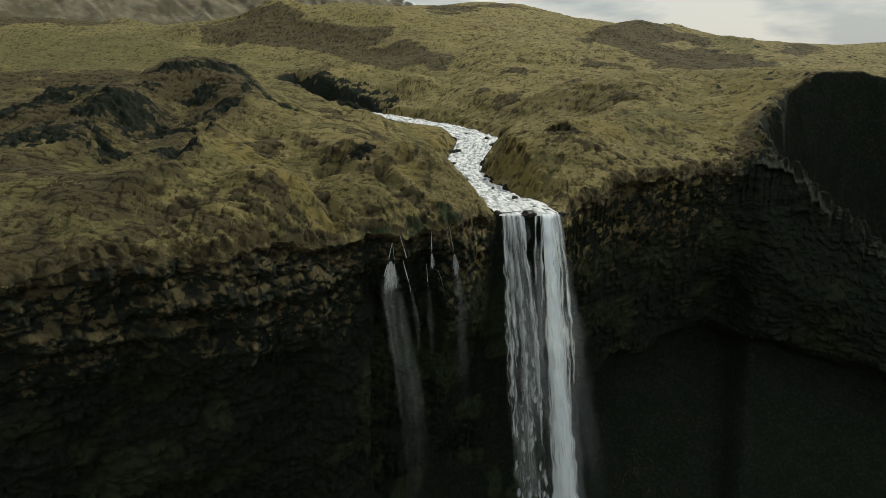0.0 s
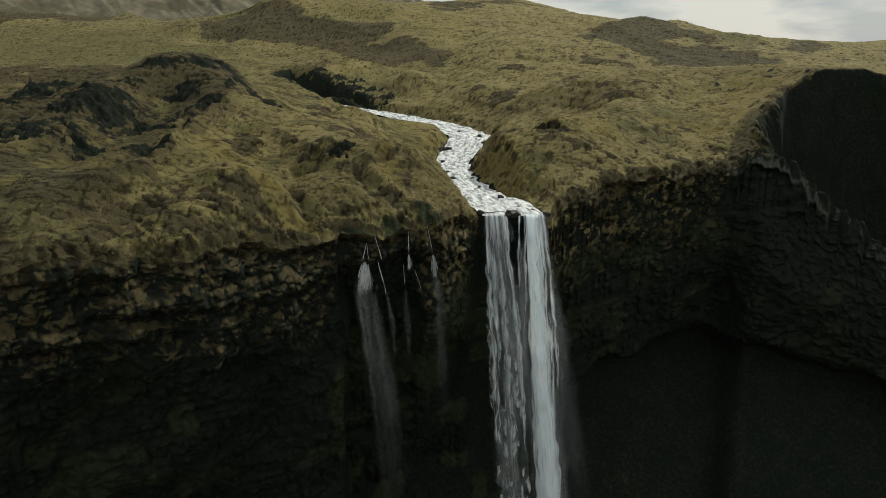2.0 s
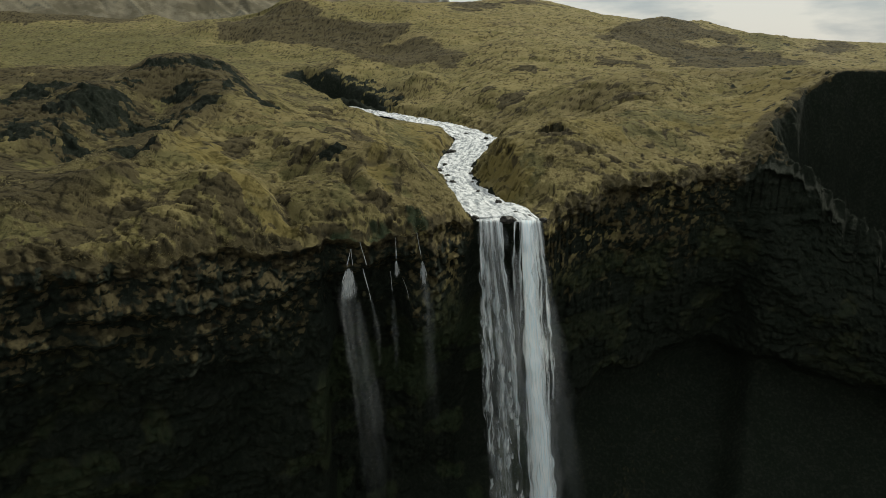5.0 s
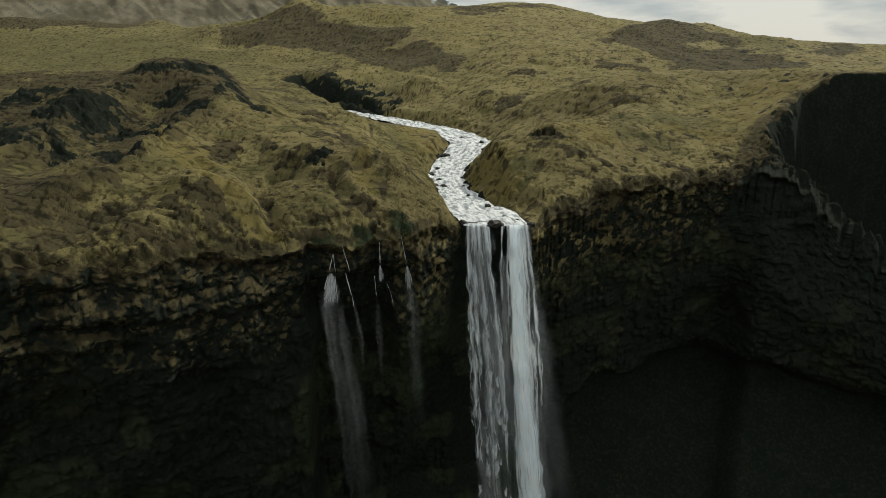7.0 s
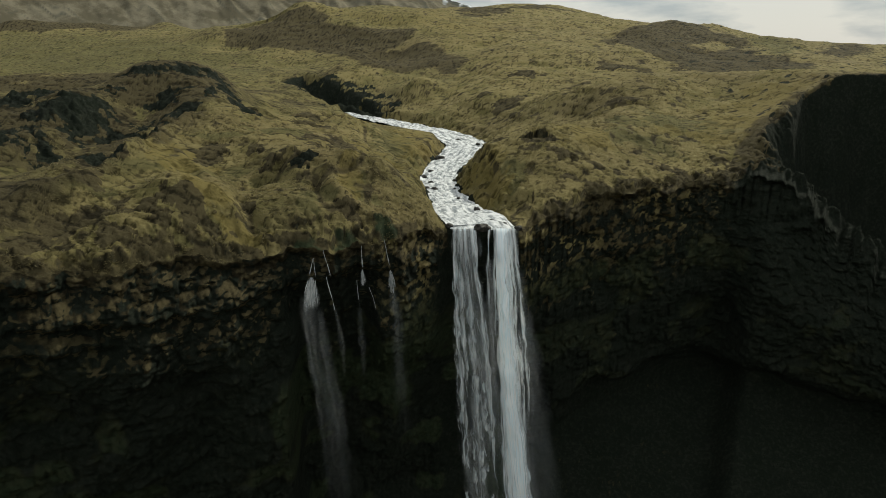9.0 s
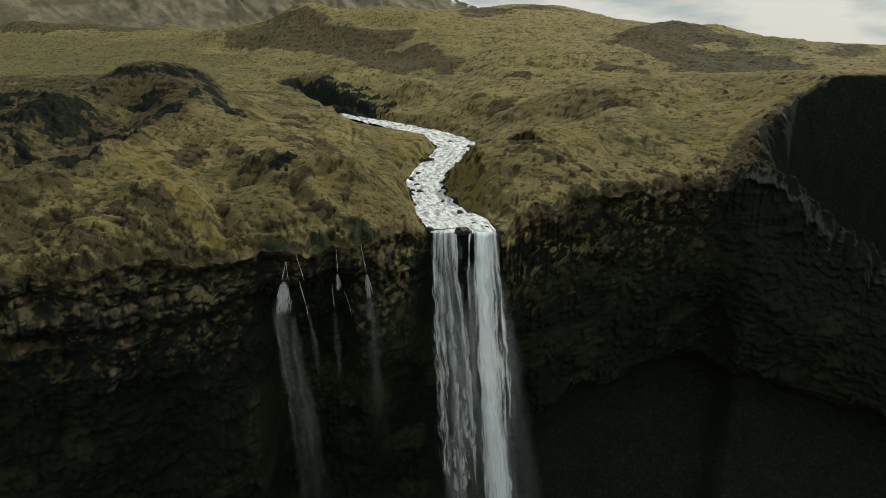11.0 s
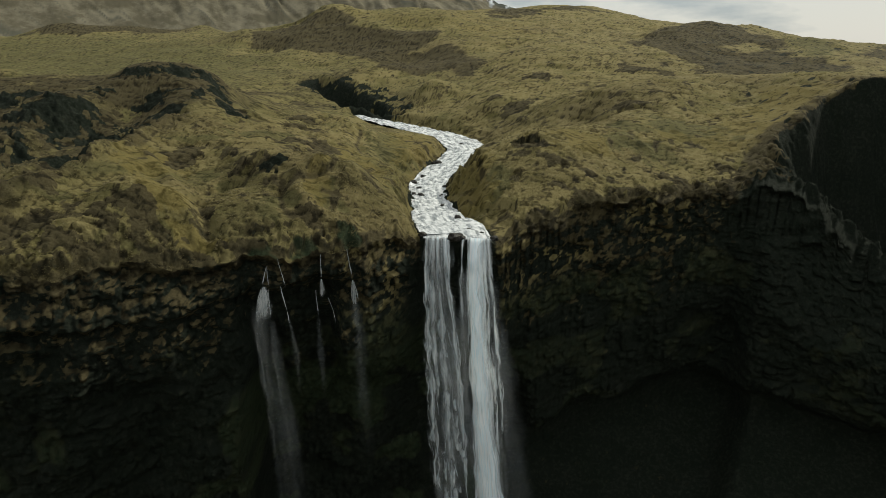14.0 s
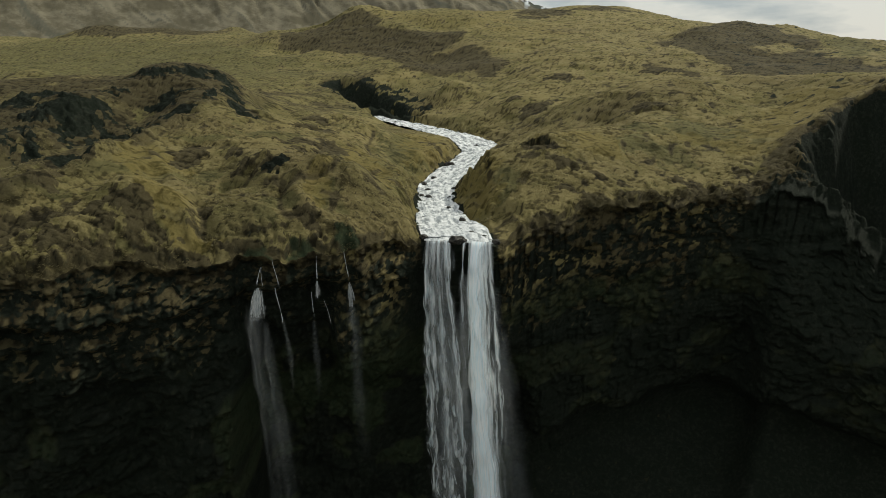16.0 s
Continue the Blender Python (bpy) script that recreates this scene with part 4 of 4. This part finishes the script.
def strand(name, parent, course, throw, widths, material, seed, bulge=0.35, saw=0.0, soft=1.4, rich=0.0, fade=False):
    """A strand of falling water. course: (drop, x) pairs from (y0, z0) given first; it leaps towards -y as it falls."""
    (y0, z0), line = course[0], np.array(course[1:], float)
    drop = line[-1, 0]
    n = max(14, int(drop / 0.55))
    d = (np.linspace(0, 1, n) ** 1.25 * drop)[:, None]
    q = np.linspace(-1, 1, 13)[None, :]
    fall = np.sqrt(d / 58.0)
    mid = np.interp(d, line[:, 0], line[:, 1])
    ker = np.ones(9) / 9
    mid = np.convolve(np.pad(mid[:, 0], 4, mode="edge"), ker, "valid")[:, None]
    wl = np.array(widths, float)
    w = (1.3 if soft >= 4 else 1.0) * np.interp(d, wl[:, 0], wl[:, 1]) * (1 + (0.2 if soft < 4 else 0.06) * noise2(d / 2.6, 0 * d + seed, 101))
    # water breaks up into bursts with ragged tips as it falls
    tooth = (d / 3.4 + 0.37 * seed + 0.9 * np.abs(q) + 0.9 * noise2(d / 5, 0.8 * np.sign(q) + seed, 104)) % 1
    w = w * (1 + 0.75 * saw * smooth(4, 14, d) * (0.75 - 1.1 * tooth))
    x = mid + q * w + 0.22 * noise2(d / 2.0, q * 2 + seed, 102) * smooth(0, 6, d)
    y = y0 - throw * fall - 1.2 * bulge * np.minimum(w, 1.6) * (1 - q * q) * smooth(0, 3, d) + 0.25 * noise2(d / 2.3, q * 2 + seed, 103) * smooth(0, 6, d)
    z = z0 - d + 0 * q
    fadein = smooth(0, 2.0, d) * (1 - smooth(drop - 6, drop, d)) if fade else 1.0
    thin = 1 - 0.72 * smooth(4, drop, d) if fade else 1.0
    if not fade and drop < 56:
        fadein = 1 - smooth(0.62 * drop, drop, d + min(2.5, 0.12 * drop) * noise2(3 * q + seed, 0 * d, 107))
    edge = thin * fadein * (1 - np.abs(q) ** soft) * (1 + rich * (1 - smooth(2, 16, d))) - 0.12 * rich * smooth(16, 40, d) - (0.3 * smooth(18, 44, d) if saw > 0 else 0)
    uv = np.stack([q * w + 37.7 * seed, d - 1.2 * np.abs(q) * w + 11.3 * seed], -1)
    return sheet(name, np.stack([x, y + 0 * q, z], -1), material, dict(edge=edge), uv=uv, parent=parent)


def burst(parent, x, drop, long, wide, throw, seed):
    """A falling burst of water: faint above, bright below, with a ragged tip."""
    u = np.linspace(0, 1, 16)[:, None]
    q = np.linspace(-1, 1, 9)[None, :]
    tip = 0.55 + 0.45 * noise2(q * 1.7 + seed, 0 * q, 106) - 0.45 * np.abs(q)
    d = drop + long * u * (1 + 0.35 * tip)
    w = wide * (0.25 + 0.75 * smooth(0, 0.75, u)) * (1 - 0.75 * u**5)
    fall = np.sqrt(d / 58.0)
    px = x + q * w + 0.2 * noise2(d / 1.1, q * 2 + seed, 105) + 0.085 * (d - drop)
    py = 101.7 - throw * fall - 0.8 * w * (1 - q * q)
    edge = (1 - np.abs(q) ** 2) * smooth(0, 0.8, u) * (1 - smooth(0.88, 1, u))
    uv = np.stack([q * w + 3.7 * seed, d + 1.3 * seed], -1)
    return sheet("burst", np.stack([px, py, 60.5 - d], -1), BURST, dict(edge=edge), uv=uv, parent=parent)


def make_waterfall():
    top = new("waterfall")
    tagged(top, "tall white waterfall plunging over the cliff brink", "waterfall")
    rng = random.Random(5)
    lip = (101.9, 60.55)
    # veils behind the strands
    strand("veil", top, [lip, (0, 10.9), (17, 12.4), (58, 15.4)], 8.2, [(0, 2.0), (17, 2.8), (58, 3.8)], VEIL, 1, 0.6, 0.0, 3, 0.15)
    strand("veil", top, [lip, (0, 17.0), (17, 18.7), (58, 22.4)], 8.8, [(0, 1.5), (17, 2.1), (58, 3.0)], VEIL, 2, 0.6, 0.0, 3, 0.15)
    strand("veil", top, [(101.6, 57.5), (0, 14.4), (14, 15.4), (55, 18.6)], 7.6, [(0, 0.8), (14, 1.8), (55, 3.6)], VEIL, 3, 0.5, 0.0, 2, 0.0, True)
    # main strands, from west to east
    strand("strand", top, [lip, (0, 9.45), (17, 10.3), (40, 11.9), (52, 12.6)], 8.4, [(0, 0.52), (10, 0.75), (30, 1.05), (52, 0.75)], STRAND, 10, 0.4, 0.55)
    strand("strand", top, [lip, (0, 10.2), (8, 10.6), (30, 12.0)], 8.6, [(0, 0.75), (8, 0.52), (30, 0.45)], STRAND, 11, 0.4, 0.4)
    strand("strand", top, [lip, (0, 10.9), (17, 12.4), (40, 14.2), (54, 15.0)], 8.5, [(0, 0.60), (10, 0.63), (30, 1.05), (54, 0.90)], STRAND, 12, 0.4, 0.6)
    strand("strand", top, [lip, (0, 11.9), (6, 12.6), (17, 14.4), (40, 16.4), (50, 17.0)], 8.5, [(0, 0.75), (6, 0.68), (17, 0.83), (50, 0.90)], STRAND, 13, 0.4, 0.6)
    strand("strand", top, [lip, (0, 12.3), (6, 12.9), (12, 13.6), (24, 15.0)], 8.0, [(0, 0.38), (24, 0.45)], STRAND, 14, 0.3, 0.5)
    strand("trickle", top, [lip, (0, 14.4), (6, 14.2), (16, 14.8)], 5.5, [(0, 0.45), (3, 0.21), (16, 0.18)], STRAND, 15, 0.1, 0.2)
    strand("trickle", top, [lip, (0, 15.1), (8, 15.3), (20, 15.9)], 6.5, [(0, 0.33), (20, 0.30)], STRAND, 16, 0.1, 0.2)
    strand("jet", top, [lip, (0, 16.1), (8, 16.6), (17, 17.3), (40, 19.5), (58, 21.0)], 9.3, [(0, 0.83), (8, 0.83), (17, 1.12), (40, 1.72), (58, 2.03)], JET, 17, 0.7, 0.0, 5)
    strand("jet", top, [lip, (0, 16.3), (17, 17.5), (40, 19.8), (58, 21.4)], 9.0, [(0, 0.75), (17, 1.05), (40, 1.50), (58, 1.80)], JET, 18, 0.7, 0.0, 4)
    strand("strand", top, [lip, (0, 17.3), (10, 18.3), (24, 19.9), (40, 21.0)], 8.8, [(0, 0.60), (24, 0.60), (40, 0.75)], STRAND, 19, 0.4, 0.35)
    strand("strand", top, [lip, (0, 17.8), (8, 18.9), (17, 20.0), (34, 21.7)], 8.5, [(0, 0.52), (17, 0.60), (34, 0.75)], STRAND, 20, 0.4, 0.35)
    for k in range(70):
        d = 10 + 42 * rng.random() ** 0.8
        f = rng.random()
        lo, hi = np.interp(d, [0, 17, 40, 58], [9.4, 10.2, 11.8, 13.0]), np.interp(d, [0, 17, 40, 58], [12.2, 14.2, 16.7, 18.6])
        burst(top, lo + (hi - lo) * f, d, rng.uniform(2.5, 7.0), rng.uniform(0.3, 0.75), 8.4 + rng.uniform(-0.6, 1.0), 100 + k)
    # spray that drifts off to the east and thickens below
    strand("spray", top, [(101.0, 56.0), (0, 18.6), (20, 21.5), (54, 25.2)], 7.0, [(0, 0.9), (20, 1.8), (54, 4.6)], SPRAY, 60, 0.8, 0, 1.1, 0.0, True)
    strand("spray", top, [(101.0, 50.0), (0, 20.0), (20, 23.0), (48, 26.0)], 8.0, [(0, 1.2), (20, 2.4), (48, 4.4)], SPRAY, 61, 0.8, 0, 1.1, 0.0, True)
    strand("spray", top, [(101.2, 52.0), (0, 14.0), (20, 16.0), (50, 18.0)], 10.0, [(0, 3.0), (20, 5.0), (50, 8.0)], SPRAY, 62, 0.8, 0, 1.1, 0.0, True)


make_waterfall()


def small_fall(label, rivulets, veils, caps=()):
    top = new("small_waterfall")
    tagged(top, label, "waterfall", group="thin falls beside the main one")
    for k, (course, throw, widths) in enumerate(rivulets):
        strand("rivulet", top, course, throw, [(d, 0.6 * w) for d, w in widths], RIVULET, 70 + k + len(label), 0.1, 0.0, 1.6, 0.8)
    for k, (course, throw, widths) in enumerate(veils):
        strand("veil", top, course, throw, [(d, 1.35 * w) for d, w in widths], TRICKLE, 90 + k + len(label), 0.3, 0.0, 1.3, 0.0, True)
    for k, (course, throw, widths) in enumerate(caps):
        strand("splash", top, course, throw, widths, CASCADE, 120 + k + len(label), 0.4, 0.0, 2.0, 0.5)


small_fall("thin veil of water falling from a mossy brink",
           [([(84.3, 61.1), (0, -6.68), (2.6, -7.32)], 2.8, [(0, 0.05), (2.6, 0.13)]),
            ([(84.3, 61.1), (0, -6.66), (2.6, -6.38)], 2.8, [(0, 0.05), (2.6, 0.11)])] +
           [([(83.6, 58.5 - 0.12 * (k % 3)), (0, -7.25 + 0.26 * k), (0.6, -7.5 + 0.38 * k), (2.0 + 0.6 * (k * 5 % 4), -7.9 + 0.6 * k)], 2.3,
             [(0, 0.06), (0.5, 0.13), (4.2, 0.07)]) for k in range(4)],
           [([(83.5, 58.2), (0, -6.95), (4, -6.8), (7.6, -6.2), (12.8, -5.3), (20.8, -4.6), (27, -3.9), (40, -3.0)], 5.0, [(0, 0.7), (3, 1.25), (8, 1.4), (20, 1.6), (40, 2.2)]),
            ([(83.3, 57.6), (0, -7.5), (4, -7.5), (7.6, -7.1), (12.8, -6.2), (20.8, -5.5), (30, -4.6)], 5.2, [(0, 0.2), (3, 0.45), (12, 0.5), (30, 0.7)]),
            ([(83.2, 56.0), (0, -5.9), (6, -5.1), (14, -4.0), (30, -2.4)], 4.6, [(0, 0.3), (8, 0.8), (30, 2.2)])],
           [([(83.6, 58.8), (0, -6.9), (1.0, -6.9), (5.0, -6.9)], 2.4, [(0, 0.35), (0.5, 0.75), (2.0, 1.1), (5.0, 1.3)])])
small_fall("narrow trickle of water on dark rock",
           [([(85.3, 61.8), (0, -5.77), (1.7, -5.22), (3.5, -4.76)], 1.6, [(0, 0.07), (3.5, 0.12)]),
            ([(84.8, 58.5), (0, -5.45), (0.6, -5.2), (2.2, -4.78), (4.4, -4.26)], 2.0, [(0, 0.1), (0.7, 0.18), (4.4, 0.1)])],
           [([(84.5, 55.6), (0, -4.6), (4, -3.7), (14, -2.7)], 2.4, [(0, 0.2), (14, 0.6)])])
small_fall("narrow trickle of water splashing on a ledge",
           [([(88.9, 61.4), (0, -1.65), (3.4, -1.62)], 1.2, [(0, 0.06), (3.4, 0.09)]),
            ([(88.4, 56.9), (0, -2.36), (3.4, -2.12)], 1.2, [(0, 0.07), (3.4, 0.05)]),
            ([(88.4, 56.0), (0, -1.0), (0.6, -0.4), (3.4, 0.1)], 1.2, [(0, 0.05), (3.4, 0.06)])],
           [([(88.2, 54.6), (0, -2.1), (6, -1.7), (14, -1.3)], 2.0, [(0, 0.3), (14, 0.7)])],
           [([(88.6, 58.3), (0, -1.6), (0.9, -1.55), (2.6, -1.4)], 1.4, [(0, 0.15), (0.5, 0.4), (2.6, 0.55)])])
small_fall("thin fall of water splashing down dark rock",
           [([(91.9, 61.3), (0, 0.74), (2, 1.24), (4.2, 1.52)], 1.8, [(0, 0.11), (2.6, 0.12), (4.2, 0.2)]),
            ([(91.3, 57.2), (0, 1.5), (0.8, 1.36), (2.6, 1.4)], 1.2, [(0, 0.1), (2.6, 0.13)]),
            ([(91.3, 57.2), (0, 1.6), (0.8, 2.05), (2.8, 2.26)], 1.2, [(0, 0.1), (2.8, 0.14)])],
           [([(91.0, 55.6), (0, 1.8), (2, 2.1), (5.6, 2.4), (16, 3.0), (26, 3.6)], 2.6, [(0, 0.3), (2, 0.7), (26, 1.2)])],
           [([(91.3, 57.4), (0, 1.55), (1.0, 1.7), (4.0, 2.0)], 1.4, [(0, 0.15), (0.6, 0.45), (4.0, 0.6)])])


# ---- boulders in the stream: x, y, width ----
BOULDERS = [
    (3.1, 147.3, 1.5), (5.7, 164.6, 1.1), (4.0, 164.3, 0.6), (10.4, 161.6, 0.8), (11.3, 153.0, 1.3), (8.0, 134.5, 1.0),
    (7.4, 129.6, 0.9), (3.2, 127.7, 0.9), (4.2, 123.6, 0.9), (1.9, 155.8, 0.8), (1.4, 132.0, 1.1), (7.9, 123.7, 0.7),
    (8.9, 117.9, 0.6), (14.6, 105.8, 0.7), (2.9, 124.2, 0.8), (-20.6, 191.0, 0.6), (-8.8, 183.4, 0.6), (6.2, 111.8, 0.6),
    (12.2, 112.0, 0.8), (16.6, 104.6, 0.6), (13.2, 102.2, 1.5), (14.2, 102.1, 0.8), (18.6, 102.3, 0.9), (8.5, 102.6, 0.8), (2.3, 136.5, 0.8), (8.9, 141.0, 0.7),
]


def boulder_material():
    m, t, bsdf = nodes_of("wet_basalt")
    pos = t.nodes.new("ShaderNodeNewGeometry").outputs["Position"]
    n = noise_node(t, 2.5, 6, 0.65, pos)
    t.links.new(blend(t, span(t, n, 0.35, 0.7), (0.012, 0.011, 0.010), (0.055, 0.05, 0.042)), bsdf.inputs["Base Color"])
    bsdf.inputs["Roughness"].default_value = 0.6
    bsdf.inputs["Specular IOR Level"].default_value = 0.2
    bumped(t, bsdf, n, 0.7, 0.1)
    return m


BASALT = boulder_material()


def make_boulder(x, y, wide, seed):
    bm = bmesh.new()
    bmesh.ops.create_icosphere(bm, subdivisions=3, radius=0.5)
    for v in bm.verts:
        p = v.co.normalized()
        k = 0.5 + 0.17 * noise.noise(p * 1.6 + Vector((seed, 0, 0))) + 0.08 * noise.noise(p * 4.0 + Vector((0, seed, 0)))
        v.co = Vector((p.x * k * 1.25, p.y * k, max(p.z, -0.6) * k * 0.8))
    me = bpy.data.meshes.new("boulder")
    bm.to_mesh(me)
    bm.free()
    me.materials.append(BASALT)
    ob = new("boulder", me)
    _, (level, _), _ = along(STREAM, np.array([x]), np.array([y]))
    ob.matrix_world = pose(x, y, float(level[0]) - 0.05, 0, 0, 47 * seed) @ Matrix.Scale(1.15 * wide, 4)
    tagged(ob, "dark wet basalt boulder in white water", "boulder", group="boulders in the stream")


for k, row in enumerate(BOULDERS):
    make_boulder(*row, k)


# ---- grass tufts on the moor and along the brink ----
def tuft_material():
    m, t, bsdf = nodes_of("dry_grass")
    rnd = t.nodes.new("ShaderNodeNewGeometry").outputs["Random Per Island"]
    col = blend(t, rnd, (0.11, 0.095, 0.045), (0.27, 0.23, 0.12))
    t.links.new(col, bsdf.inputs["Base Color"])
    bsdf.inputs["Roughness"].default_value = 0.85
    thin = t.nodes.new("ShaderNodeBsdfTranslucent")
    t.links.new(col, thin.inputs[0])
    both = t.nodes.new("ShaderNodeMixShader")
    both.inputs[0].default_value = 0.55
    t.links.new(bsdf.outputs[0], both.inputs[1])
    t.links.new(thin.outputs[0], both.inputs[2])
    t.links.new(both.outputs[0], t.nodes["Material Output"].inputs["Surface"])
    return m


def make_tufts():
    rng = np.random.default_rng(11)
    n = 55000
    turn = np.radians(rng.uniform(-50, 30, n))
    s = np.where(rng.random(n) < 0.06, rng.uniform(0, 2.0, n), 85 * rng.random(n) ** 1.15)
    r = np.interp(turn, TURN, EDGE_R) + s + 0.1
    x, y = HUB[0] + r * np.sin(turn), HUB[1] + r * np.cos(turn)
    z, rock, brown, green, moss, gold = land(x, y)
    lip = np.interp(turn, TURN, IN_LIP)
    z = z - (1 - lip) * 0.9 * (1 - smooth(0, 2.2, s + 0.6 * noise2(x / 1.2, y / 1.2, 33))) ** 2
    d, (level, half), _ = along(STREAM, x, y)
    keep = (rock < 0.4) & (d > half + 0.6) & (green < 0.6) & (gold < 0.7) & (fbm2(x / 5, y / 5, 2, 95) > 0.0) & (brown < 0.7) & (x < 55)
    x, y, z = x[keep], y[keep], z[keep]
    n = len(x)
    blades = 5
    h = rng.uniform(0.1, 0.26, (n, 1))
    a = rng.uniform(0, 2 * math.pi, (n, blades))
    lean = rng.uniform(0.7, 1.7, (n, blades)) * h
    base = np.stack([x, y, z - 0.05], -1)[:, None, :]
    side = np.stack([-np.sin(a), np.cos(a), 0 * a], -1) * (0.4 * h)[..., None]
    tip = np.stack([np.cos(a) * lean, np.sin(a) * lean, h * rng.uniform(0.6, 1.1, (n, blades))], -1)
    verts = np.stack([base - side, base + side, base + tip], 2).reshape(-1, 3)
    me = bpy.data.meshes.new("grass_tufts")
    me.vertices.add(len(verts))
    me.vertices.foreach_set("co", verts.astype(np.float32).ravel())
    me.loops.add(len(verts))
    me.loops.foreach_set("vertex_index", np.arange(len(verts), dtype=np.int32))
    me.polygons.add(len(verts) // 3)
    me.polygons.foreach_set("loop_start", np.arange(0, len(verts), 3, dtype=np.int32))
    me.update(calc_edges=True)
    me.materials.append(tuft_material())
    tagged(new("grass_tufts", me), "dry straw-coloured grass tufts on the moor", "grass", kind="stuff")


make_tufts()
